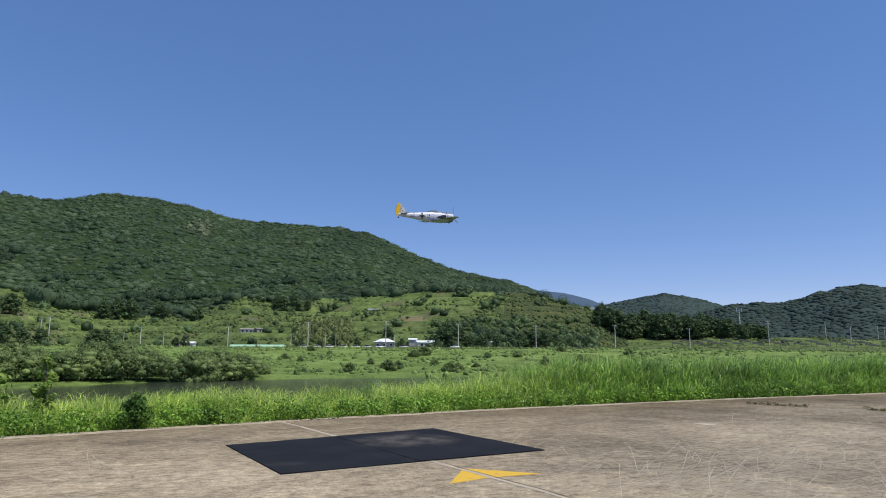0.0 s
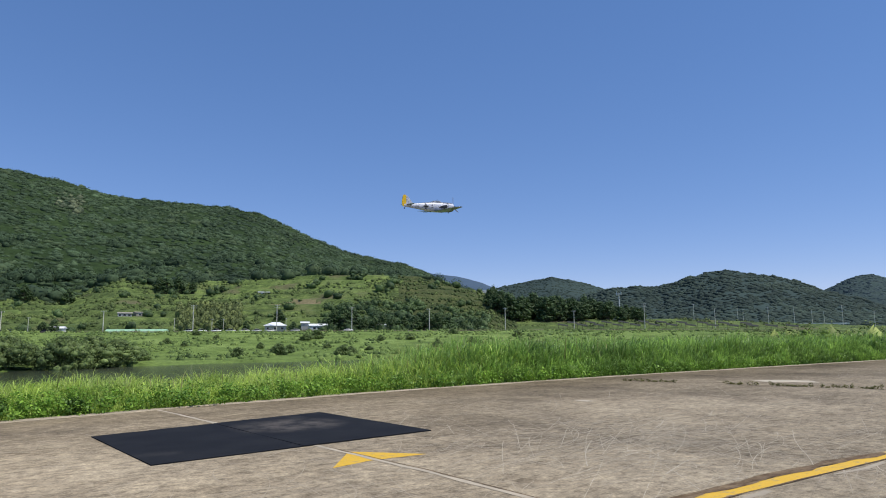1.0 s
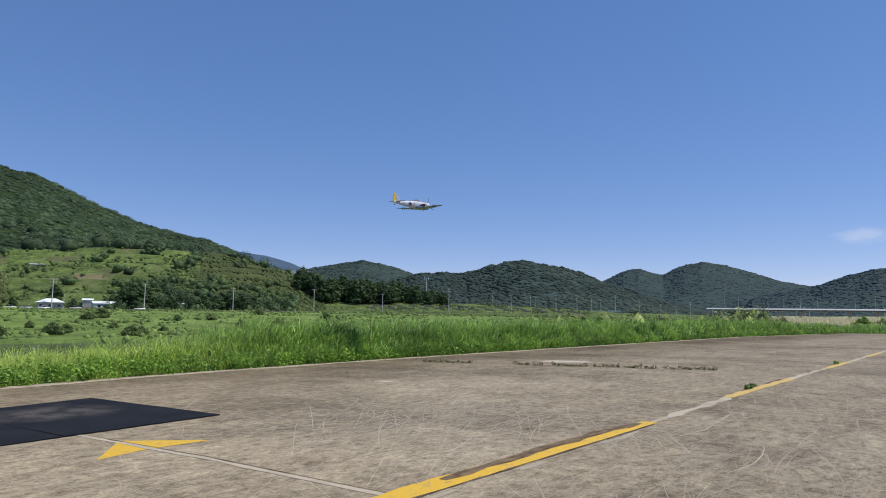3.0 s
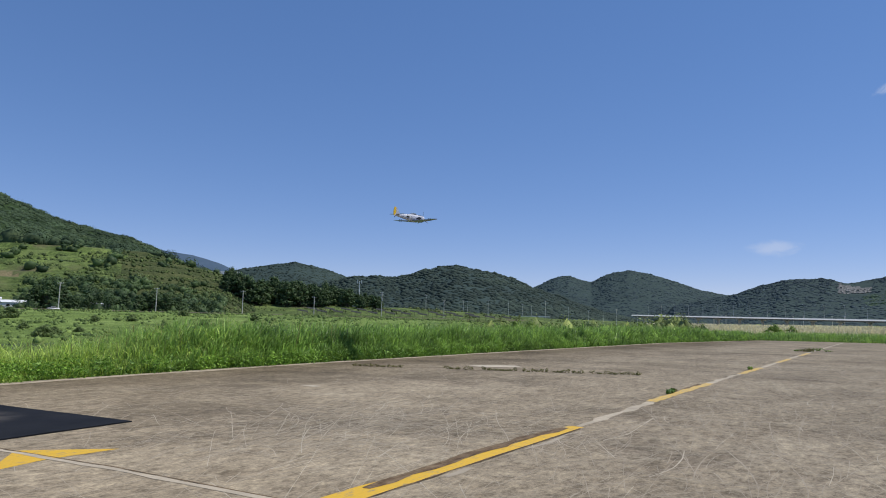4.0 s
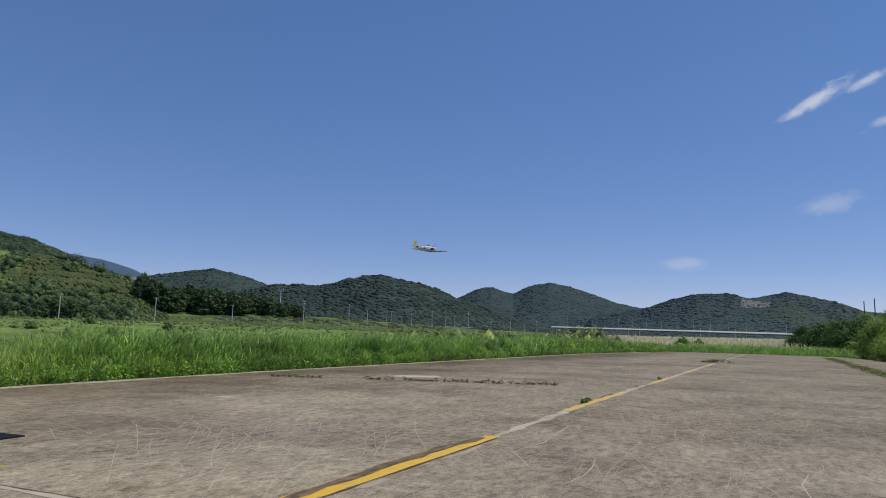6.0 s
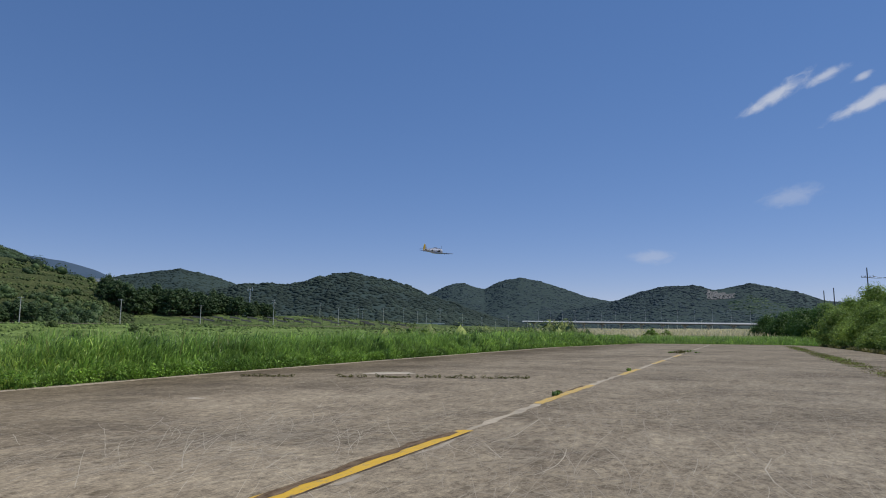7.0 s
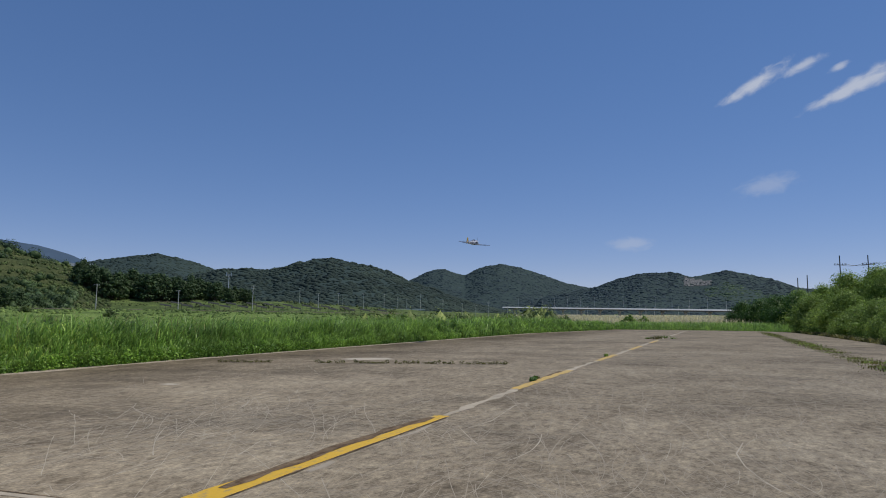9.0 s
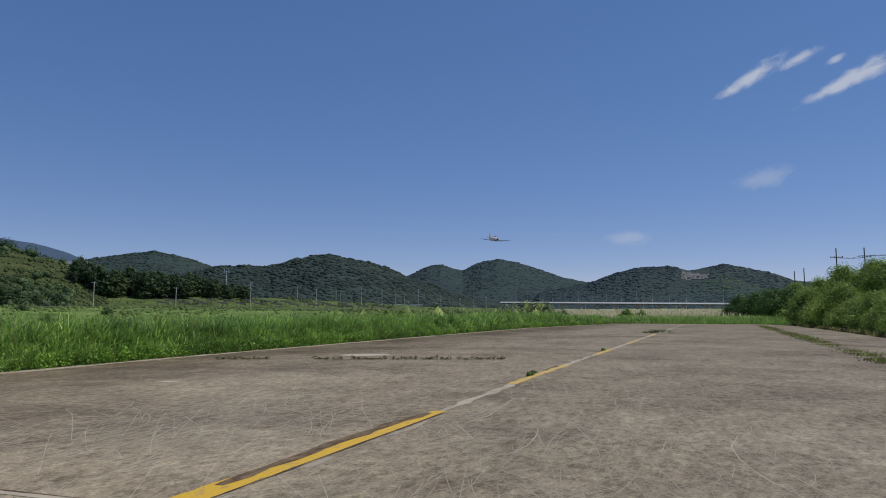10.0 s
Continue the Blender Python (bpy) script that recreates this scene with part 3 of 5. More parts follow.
def blades(name, xy, height, width, mat, seed, lean=0.35, z=None):
    """Many arching blades, each two tapering quads and a drooping tip."""
    r = np.random.RandomState(seed)
    n = len(xy)
    if z is None:
        z = land(xy[:, 0], xy[:, 1])
    b, w = r.uniform(0, 6.283, n), width * r.uniform(0.6, 1.4, n)
    a = b + math.pi / 2 + r.normal(0, 0.5, n)
    side = np.stack([np.cos(a), np.sin(a), np.zeros(n)], 1)
    tilt = np.stack([np.cos(b), np.sin(b), np.zeros(n)], 1) * (lean * r.uniform(0.15, 1.2, n) * height)[:, None] + np.array((0.08, -0.05, 0)) * height[:, None]
    base = np.stack([xy[:, 0], xy[:, 1], z - 0.03], 1)
    up = np.zeros((n, 3))
    up[:, 2] = height
    droop = r.uniform(0.78, 1.06, (n, 1))
    mid, high, tip = base + up * 0.48 + tilt * 0.16, base + up * 0.86 + tilt * 0.52, base + up * droop + tilt * 1.15
    s = side * w[:, None]
    v = np.stack([base - s * 0.7, base + s * 0.7, mid + s, mid - s, high + s * 0.75, high - s * 0.75, tip], 1).reshape(-1, 3)
    k = np.arange(n)[:, None] * 7
    f = np.concatenate([k + (0, 1, 2), k + (0, 2, 3), k + (3, 2, 4), k + (3, 4, 5), k + (5, 4, 6)])
    return soup(name, v, f, mat)


def leaves(r, centre, spread, n, size, up=0.5):
    """Corners and faces of n small leaf quads scattered in a clump."""
    d = r.normal(0, 1, (n, 3))
    d /= np.linalg.norm(d, axis=1)[:, None]
    p = centre + d * spread * r.uniform(0.55, 1.35, (n, 1)) * 1.35
    out = d + 0.55 * r.normal(0, 1, (n, 3)) + (0, 0, up)
    out /= np.linalg.norm(out, axis=1)[:, None]
    a = np.cross(out, r.normal(0, 1, (n, 3)))
    a /= np.linalg.norm(a, axis=1)[:, None] + 1e-9
    b = np.cross(out, a)
    s = size * r.uniform(0.6, 1.4, n)[:, None]
    v = np.stack([p - a * s, p - b * s * 0.55, p + a * s, p + b * s * 0.55], 1).reshape(-1, 3)
    return v, np.arange(n * 4).reshape(-1, 4)


def grass_height(x, y):
    tall = smooth01((x - 7.0) / 9)
    return 0.68 + 0.80 * tall + 0.28 * smooth01((x - 38) / 25) - 0.36 * smooth01((x - 74) / 36) + 0.16 * wave_noise(x, y, 7, 21) + 0.12 * wave_noise(x, y, 2.6, 22)


def build_grass():
    r = np.random.RandomState(7)

    def band(x0, x1, e0, e1, density):
        # blades stand in clumps
        n = int((x1 - x0) * (e1 - e0) * density)
        k = max(1, n // 16)
        pick = r.randint(0, k, n)
        x = r.uniform(x0, x1, k)[pick] + r.normal(0, 0.10, n)
        e = np.abs(r.uniform(e0, e1, k)[pick] + r.normal(0, 0.10, n) - e0) + e0
        return np.stack([x, edge_y(x) + e], 1)

    for x0, x1, e0, e1, dens, w, seed in ((-14, 14, 0.25, 4.5, 400, 0.0075, 1), (12.3, 45, 0.25, 4.5, 170, 0.017, 2), (45, 118, 0.2, 6, 36, 0.038, 3), (-20, 60, 4.5, 15, 36, 0.018, 4), (60, 128, 6, 18, 12, 0.042, 5)):
        p = band(x0, x1, e0, e1, dens)
        e = p[:, 1] - edge_y(p[:, 0])
        clump = 1 + 0.16 * np.sin(p[:, 0] * 5.1 + p[:, 1] * 3.3) + 0.10 * np.sin(p[:, 0] * 2.3 - p[:, 1] * 4.7)
        h = clump * grass_height(p[:, 0], p[:, 1]) * (0.30 + 0.70 * smooth01((e + 0.1) / 1.6)) * r.uniform(0.5, 1.15, len(p))
        reedy = r.random_sample(len(p)) < smooth01((p[:, 0] - 6) / 9)
        tagged(blades("grass", p[~reedy], h[~reedy], w, GRASS, seed, 0.85), "tall sunlit green grass on the bank", "grass", kind="stuff")
        if reedy.any():
            tagged(blades("reeds", p[reedy], h[reedy], w * 1.15, REED, seed + 30, 0.6), "dense upright green reeds beside the runway", "reeds", kind="stuff")
    # strip at the runway's end and in the open joint
    n = 15000
    p = np.stack([r.uniform(112.5, 130, n), r.uniform(-14, 17, n)], 1)
    tagged(blades("grass", p, r.uniform(0.7, 1.75, n) * (0.45 + 0.55 * smooth01((p[:, 0] - 113) / 5)), 0.022, REED, 61, 0.7), "green grass beyond the runway's end", "grass", kind="stuff")
    n = 14000
    x = r.uniform(-10, 100, n)
    p = np.stack([x, np.interp(x, [-10, 30, 100], [-5.35, -5.45, -6.1]) + r.normal(0, 0.33, n)], 1)
    tagged(blades("grass", p, r.uniform(0.04, 0.20, n) * (0.25 + np.abs(wave_noise(x, x * 0, 9, 4))), 0.016, DRYWEED, 62, 0.9, np.zeros(n)), "low half-dry grass strip between the pavements", "grass", kind="stuff")
    n = 6000
    x = r.uniform(-10, 100, n)
    p = np.stack([x, np.interp(x, [-10, 30, 100], [-5.35, -5.45, -6.1]) + r.normal(0, 0.3, n)], 1)
    tagged(blades("grass", p, r.uniform(0.04, 0.25, n) * (0.05 + np.abs(wave_noise(x, x * 0, 9, 4))), 0.020, LIME, 66, 0.9, np.zeros(n)), "low green weeds between the pavements", "grass", kind="stuff")
    n = 12000
    p = np.stack([r.uniform(40, 116, n), -10.7 - 2.8 * r.random_sample(n) ** 1.4], 1)
    tagged(blades("grass", p, r.uniform(0.2, 0.7, n) * (0.6 + 0.5 * wave_noise(p[:, 0], p[:, 1], 6, 77)), 0.028, DRYWEED, 76, 0.9, np.full(n, -0.1)), "rough grass at the foot of the thicket", "grass", kind="stuff")
    n = 15000
    d, az = r.uniform(135, 300, n), r.uniform(76, 95, n)
    p = np.stack([d * np.sin(np.radians(az)), d * np.cos(np.radians(az))], 1)
    tagged(blades("reeds", p, r.uniform(1.4, 2.5, n), 0.07, PALE, 63, 0.6), "pale dry reedbed beyond the runway's end", "reeds", kind="stuff")
    # arching leaves at all heights of the reeds
    for x0, x1, n, w, seed in ((-12, 16, 9000, 0.012, 71), (12, 46, 26000, 0.020, 72), (46, 116, 12000, 0.036, 73)):
        x = r.uniform(x0, x1, n)
        e = 0.3 + 3.6 * r.random_sample(n) ** 1.6
        p = np.stack([x, edge_y(x) + e], 1)
        top = grass_height(p[:, 0], p[:, 1]) * (0.30 + 0.70 * smooth01((e + 0.1) / 1.6))
        tagged(blades("reed_leaves", p, top * r.uniform(0.18, 0.34, n), w, REED if x0 > 0 else GRASS, seed, 1.5, land(p[:, 0], p[:, 1]) + top * r.uniform(0.15, 0.78, n)), "arching green leaves of the reeds", "reeds", kind="stuff")
    # seed stalks standing above the grass
    n = 700
    x = r.uniform(-12, 22, n)
    p = np.stack([x, edge_y(x) + r.uniform(0.8, 7, n)], 1)
    tagged(blades("seed_stalks", p, grass_height(p[:, 0], p[:, 1]) * r.uniform(1.05, 1.4, n), 0.012, SEED, 64, 0.35), "thin pale seed stalks above the grass", "grass", kind="stuff")
    # leafy fringe of weeds on the kerb
    vs, fs, k = [], [], 0
    for x in np.concatenate([np.arange(-14, 30, 0.16), np.arange(30, 105, 0.45)]):
        if r.random_sample() < 0.12:
            continue
        y, big = float(edge_y(x)) + r.uniform(0.0, 0.40), r.uniform(0.7, 1.7)
        v, f = leaves(r, np.array((x, y, 0.12 * big)), np.array((0.12, 0.12, 0.10 * big)), 40, 0.034 * big)
        v[:, 2] = np.maximum(v[:, 2], 0.002)
        vs.append(v), fs.append(f + k)
        k += len(v)
    for i in range(620):
        x = r.uniform(-12, 34)
        h = r.uniform(0.22, 0.62)
        c = np.array((x, float(edge_y(x)) + r.uniform(0.15, 1.3), h * 0.6))
        v, f = leaves(r, c, np.array((0.13, 0.13, h * 0.28)), 60, 0.034)
        vs.append(v), fs.append(f + k)
        k += len(v)
    tagged(soup("weeds", np.concatenate(vs), np.concatenate(fs), WEED), "leafy green weeds creeping over the concrete edge", "weeds", kind="stuff")


def tuft(name, x, y, length, turn, height, n, mat, label, seed, leaf=0.03):
    """A low plant growing in a joint."""
    r = np.random.RandomState(seed)
    m = thing(name, pose(x, y, 0, 0, 0, turn), label, "weed", "weeds in the runway joints")
    v, f = leaves(r, np.array((0, 0, height * 0.45)), np.array((length / 4, 0.05, height * 0.28)), n, leaf)
    v[:, 2] = np.maximum(v[:, 2], 0.004)
    tagged(soup("leaf_clump", v, f, mat, m), kind="stuff")


build_grass()
tuft("weed", 16.85, 4.44, 0.8, 5, 0.11, 260, BUSH, "green weed tuft growing in the yellow line", 1, 0.035)
tuft("weed", 17.35, 4.50, 0.5, 5, 0.08, 120, DRYWEED, "half-dry weed growing in the yellow line", 2, 0.03)
tuft("weed", 29.1, 4.45, 0.7, 0, 0.13, 130, LIME, "yellow-green weed tuft in the joint", 3, 0.04)
for i, (x, y, s) in enumerate(((58.0, 5.35, 0.5), (57.4, 4.9, 0.7), (58.6, 4.55, 1.0), (60.9, 4.2, 0.9), (60.2, 4.7, 0.6), (56.6, 4.5, 0.5), (59.6, 3.4, 0.4))):
    tuft("weed", x, y, 1.1 * s + 0.3, 80, 0.30 * s + 0.03, int(90 * s) + 20, DRYWEED if i % 3 else WEED, "brownish weed clump in the joint", 400 + i, 0.05)
rt_ = random.Random(5)
for i in range(44):
    s = i / 43
    if rt_.random() < 0.15:
        continue
    x, y = 19.7 + 2.5 * s, 13.04 - 6.19 * s
    tuft("weed", x + rt_.uniform(-0.05, 0.05), y, rt_.uniform(0.15, 0.45), -67, rt_.uniform(0.04, 0.17), 46, DRYWEED, "small dry weed in the open concrete joint", 50 + i, 0.026)
for i in range(9):
    s = i / 8
    tuft("weed", 18.4 + 0.7 * s, 16.2 - 1.6 * s, 0.3, -67, rt_.uniform(0.06, 0.15), 46, DRYWEED, "small dry weed in the open concrete joint", 90 + i, 0.026)

# ---- woods ----


def ball(level):
    bm = bmesh.new()
    bmesh.ops.create_icosphere(bm, subdivisions=level, radius=1.0)
    v = np.array([p.co[:] for p in bm.verts])
    f = np.array([[p.index for p in q.verts] for q in bm.faces])
    bm.free()
    return v, f


def canopy(name, xy, radius, mat, label, seed, level=2, cards=0, sink=0.35, squat=1.0, reach=1.28, frond=0.19, knob=0.32):
    """Closed woodland seen from afar: lumpy crowns with ragged leaf masses, one beside another."""
    r = np.random.RandomState(seed)
    bv, bf = ball(level)
    vs, fs, k = [], [], 0
    z = land(xy[:, 0], xy[:, 1])
    big = wave_noise(xy[:, 0], xy[:, 1], 60, seed + 70)
    for n_, ((x, y), h) in enumerate(zip(xy, z)):
        s = radius * r.uniform(0.55, 1.3) * (1 + 0.45 * big[n_])
        lump = (1 + knob * r.uniform(-1, 1, len(bv))) * (0.82 if cards > 15 else 1.0)
        v = bv * lump[:, None] * (s, s, s * squat * r.uniform(0.75, 1.2)) + (x, y, h + s * sink)
        vs.append(v), fs.append(bf + k)
        k += len(v)
        if cards:
            d = r.normal(0, 1, (cards, 3))
            d[:, 2] = np.abs(d[:, 2]) * 0.9
            d /= np.linalg.norm(d, axis=1)[:, None]
            p = d * (s, s, s * squat) * r.uniform(0.95, reach, (cards, 1)) + (x, y, h + s * sink)
            a = np.cross(d, r.normal(0, 1, (cards, 3))) * s * frond
            b = np.cross(d, r.normal(0, 1, (cards, 3))) * s * frond + (0, 0, 0.04 * s)
            vs.append(np.stack([p - a, p + a, p + b], 1).reshape(-1, 3))
            fs.append(np.arange(cards * 3).reshape(-1, 3) + k)
            k += cards * 3
    return tagged(soup(name, np.concatenate(vs), np.concatenate(fs), mat, None, True), label, "woodland", kind="stuff")


def sector(az0, az1, d0, d1, spacing, seed, keep=None):
    r = np.random.RandomState(seed)
    n = int(radians(az1 - az0) / 2 * (d1 * d1 - d0 * d0) / spacing ** 2)
    az, d = r.uniform(az0, az1, n), np.sqrt(r.uniform(d0 * d0, d1 * d1, n))
    if keep is not None:
        k = keep(az, d)
        az, d = az[k], d[k]
    return np.stack([d * np.sin(np.radians(az)), d * np.cos(np.radians(az))], 1)


def wood_edge(az):
    return np.interp(az, [-14, -10, -8, -4, 3, 5, 7, 9, 11, 14, 16, 20, 25, 33], [470, 478, 470, 452, 455, 470, 505, 478, 470, 490, 492, 487, 482, 480])


def young(a, d):
    """A replanted patch on the ridge."""
    return ((a - 91.6) / 2.4) ** 2 + ((d - 1140 - 12 * (91.6 - a)) / 85) ** 2 < 1 + 0.3 * np.sin(a * 5)


canopy("woodland", sector(-14, 36, 440, 850, 4.9, 1, lambda a, d: d > wood_edge(a) + 7 * np.sin(a * 2.1)), 4.4, CANOPY, "dense green broadleaf wood covering the hill", 1, 1, 30, -0.16, 0.52, 1.10, 0.10)
canopy("woodland", np.concatenate([sector(-9, 3.5, 450, 476, 9, 15), sector(5.5, 16, 474, 494, 9, 16), sector(17, 27, 480, 496, 8, 17)]), 6.0, CANOPY, "big dark crowns along the foot of the wood", 15, 2, 120, 0.35, 0.85, 1.14, 0.10)
DARKCANOPY = leafy("dark_oak_canopy", (0.030, 0.056, 0.032), (0.046, 0.076, 0.040), 0.0, 0.85, 0.03, None, 0.7, 1.15)
canopy("woodland", sector(-12, 34, 470, 640, 7.5, 18, lambda a, d: (d > wood_edge(a) + 4) & (wave_noise(a * 11, d * 1.3, 85, 81) + 0.45 * wave_noise(a * 11, d, 24, 82) > 0.12 + (d - 480) / 260)), 5.0, DARKCANOPY, "groups of large dark oaks low on the hill", 19, 1, 130, 0.20, 0.80, 1.25, 0.11)
canopy("woodland", sector(2.1, 4.0, 680, 775, 8.0, 20), 3.8, leafy("pale_flowering_canopy", (0.085, 0.110, 0.065), (0.150, 0.170, 0.105), 0.0, 0.85, 0.05), "pale flowering trees in the wood", 20, 1, 40, 0.2, 0.8, 1.1, 0.1)
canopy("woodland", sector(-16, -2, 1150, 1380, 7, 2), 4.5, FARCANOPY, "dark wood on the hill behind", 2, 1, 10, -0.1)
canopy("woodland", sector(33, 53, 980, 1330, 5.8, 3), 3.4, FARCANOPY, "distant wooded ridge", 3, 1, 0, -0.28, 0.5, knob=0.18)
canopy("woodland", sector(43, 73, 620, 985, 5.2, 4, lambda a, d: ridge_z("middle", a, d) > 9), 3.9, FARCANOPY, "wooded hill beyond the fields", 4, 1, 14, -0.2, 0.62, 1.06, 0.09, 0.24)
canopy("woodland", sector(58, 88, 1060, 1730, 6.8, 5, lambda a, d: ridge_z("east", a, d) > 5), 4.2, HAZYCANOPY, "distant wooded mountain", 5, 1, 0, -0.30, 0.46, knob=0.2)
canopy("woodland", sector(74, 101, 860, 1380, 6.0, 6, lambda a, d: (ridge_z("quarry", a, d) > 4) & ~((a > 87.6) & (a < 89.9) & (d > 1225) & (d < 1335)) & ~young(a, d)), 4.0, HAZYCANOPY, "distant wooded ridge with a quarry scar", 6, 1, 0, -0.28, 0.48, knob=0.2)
canopy("woodland", sector(88, 95, 1040, 1250, 5.8, 14, young), 3.0, leafy("young_woodland_canopy", (0.100, 0.148, 0.086), (0.135, 0.185, 0.108), 0.0, 0.9, 0.01), "paler young wood below the quarry scar", 14, 1, 0, -0.12, 0.30, knob=0.1)
scar = sector(87.7, 89.8, 1230, 1332, 3.6, 9, lambda a, d: (d - 1230) / 100 < 1.1 - 0.35 * (a - 87.7))
rs = np.random.RandomState(3)
bm = bmesh.new()
for x, y in scar:
    s = rs.uniform(0.8, 2.6)
    add_box(bm, (s * 1.5, s * 1.5, s * 0.7), m=pose(x, y, float(land(x, y)) + 1.0, 0, 0, -88.5 + rs.uniform(-25, 25)) @ pose(0, 0, 0, rs.uniform(15, 50)))
tagged(part("quarry_scar", bm, plain("bare_rock", (0.235, 0.232, 0.215), 0.95, 0, 0.35, 0.05)), "bare rocky scar on the wooded ridge", "rock", kind="stuff")


def plant(name, label, leaf_mat, height, width, lobes, cards, leaf, seed, trunk=0.25, category="bush", swell=1.0):
    """A bush or tree: bent limbs from the foot, with a crown of leaf clumps at their ends. Returned at the origin."""
    r = np.random.RandomState(seed)
    core_v, core_f = ball(1)
    root = thing(name, pose(0, 0, 0), label, category)
    bm = bmesh.new()
    stem = height * trunk
    add_rod(bm, (0, 0, -0.3), (0.04 * height, 0, stem), 0.035 * height, 0.022 * height, 8)
    vs, fs, k = [], [], 0
    for i in range(lobes):
        a, q = r.uniform(0, 6.283), r.uniform(0, 1) ** 0.6
        t = r.uniform(0.12, 1.0)
        rad = width / 2 * math.sin(math.pi * min(1, 0.22 + 0.75 * t)) ** 0.7 * q
        c = np.array((rad * math.cos(a), rad * math.sin(a), stem * 0.6 + (height - stem * 0.6) * t * (1 - 0.25 * q * q) * 0.92))
        if i % 3 == 0:
            add_rod(bm, (0.03 * height, 0, stem * r.uniform(0.5, 1)), tuple(c * 0.92), 0.012 * height, 0.004 * height, 5)
        s = width * r.uniform(0.075, 0.14) * swell
        v, f = leaves(r, c, np.array((s, s, s * 0.75)), cards, leaf)
        v[:, 2] = np.maximum(v[:, 2], 0.03)
        vs.append(v), fs.append(f[:, (0, 1, 2)] + k), fs.append(f[:, (0, 2, 3)] + k)
        k += len(v)
        v = core_v * (1 + 0.35 * r.uniform(-1, 1, (len(core_v), 1))) * (s, s, s * 0.75) * (0.78 if swell == 1.0 else 0.5) + c
        v[:, 2] = np.maximum(v[:, 2], 0.02)
        vs.append(v), fs.append(core_f + k)
        k += len(v)
    part("trunk", bm, BARK, root)
    soup("crown", np.concatenate(vs), np.concatenate(fs), leaf_mat, root)
    return root


def scaled(m, s, tall=1.0):
    return m @ Matrix.Diagonal((s, s, s * tall, 1))


def place_all(root, spots, group, labels=None):
    """The first spot takes the plant itself, the rest copies of it."""
    tagged(root, group=group)
    for i, m in enumerate(spots[1:]):
        copy_thing(root, m)
    root.matrix_world = spots[0]


def build_plants():
    r = random.Random(8)
    # willows on the far bank of the river
    w = [plant("willow_bush", "broad grey-green willow on the river bank", WILLOW, 6.0, 8.5, 120, 80, 0.14, 101 + i, 0.12) for i in range(3)]
    spots = [[], [], []]
    for i, (az, d, s) in enumerate(((-11.5, 112, 1.0), (-9.2, 114, 0.95), (-6.2, 113, 0.9), (-4.2, 116, 1.15), (-2.3, 117, 1.1), (-0.3, 118, 0.9), (3.2, 118, 1.0), (5.2, 121, 1.05), (7.0, 124, 0.85), (-13.5, 112, 1.1), (-7.8, 122, 0.9), (1.0, 126, 0.6), (8.6, 130, 0.4))):
        spots[i % 3].append(scaled(on_land(az, d, r.uniform(0, 360), 1, 0.2), s, r.uniform(0.85, 1.1)))
    for p, s in zip(w, spots):
        place_all(p, s, "willows on the river bank")
    # small shrubs on the flood plain
    sh = [plant("shrub", "low green shrub on the river plain", WILLOW, 2.6, 3.8, 50, 60, 0.12, 120 + i, 0.1) for i in range(2)]
    spots = [[], []]
    for i, (az, d, s) in enumerate(((16, 150, 1.1), (19.3, 152, 1.4), (20.2, 160, 1.1), (22.5, 215, 1.7), (21.6, 210, 1.5), (24.7, 148, 1.3), (25.4, 150, 1.0), (28, 205, 1.0), (30.6, 210, 1.2), (33, 180, 1.0), (36, 190, 1.2), (14.3, 215, 0.9), (10.5, 200, 0.8), (11.8, 190, 0.7), (27, 170, 0.8), (40, 220, 1.3), (17.8, 180, 0.8), (12.7, 240, 1.0), (34.4, 240, 1.3), (23.4, 180, 0.9))):
        spots[i % 2].append(scaled(on_land(az, d, r.uniform(0, 360), 1, 0.15), s * 0.75, r.uniform(0.8, 1.2)))
    for p, s in zip(sh, spots):
        place_all(p, s, "shrubs on the river plain")
    # plants in the grass beside the runway
    a = plant("leafy_bush", "dark leafy bush at the edge of the concrete", BUSH, 1.15, 1.0, 46, 60, 0.045, 131, 0.08)
    a.matrix_world = scaled(pose(-0.62, 15.98, 0), 0.7, 1.05)
    b = plant("leafy_bush", "small dark bush in the grass", BUSH, 0.55, 0.8, 18, 36, 0.05, 132, 0.08)
    b.matrix_world = scaled(pose(0.98, 16.4, 0), 0.7)
    c = plant("tall_weed", "tall leafy weed standing above the grass", LIME, 1.75, 0.55, 30, 30, 0.05, 133, 0.1, "weed")
    c.matrix_world = pose(-2.55, 17.3, 0)
    d = plant("leafy_bush", "yellow-green bush in the tall grass", LIME, 1.6, 1.6, 30, 40, 0.06, 134, 0.08)
    d.matrix_world = pose(-3.9, 18.2, -0.05)
    # bushes in the reeds further along
    e = plant("willow_bush", "grey-green willow bush among the reeds", WILLOW, 2.3, 4.2, 46, 60, 0.09, 141, 0.06)
    place_all(e, [scaled(on_land(67.6, 64, 0, 1), 1.0), scaled(on_land(69.0, 66, 120, 1), 0.95), scaled(on_land(50.5, 37, 60, 1), 0.7)], "bushes in the reeds")
    f = plant("leafy_bush", "yellow-green leafy bush above the reeds", LIME, 2.5, 3.0, 40, 60, 0.075, 142, 0.06)
    place_all(f, [scaled(on_land(62.4, 52, 0, 1), 0.95), scaled(on_land(63.8, 53, 90, 1), 0.9), scaled(on_land(73.0, 80, 30, 1), 1.0), scaled(on_land(77.5, 105, 80, 1), 1.05), scaled(on_land(83.2, 135, 10, 1), 1.2), scaled(on_land(84.4, 138, 70, 1), 1.1)], "bushes in the reeds")
    # thicket beyond the taxi strip
    g = plant("dark_bush", "dark green bushy tree beside the taxi strip", BUSH, 5.5, 6.5, 85, 240, 0.105, 151, 0.12, "bush", 1.2)
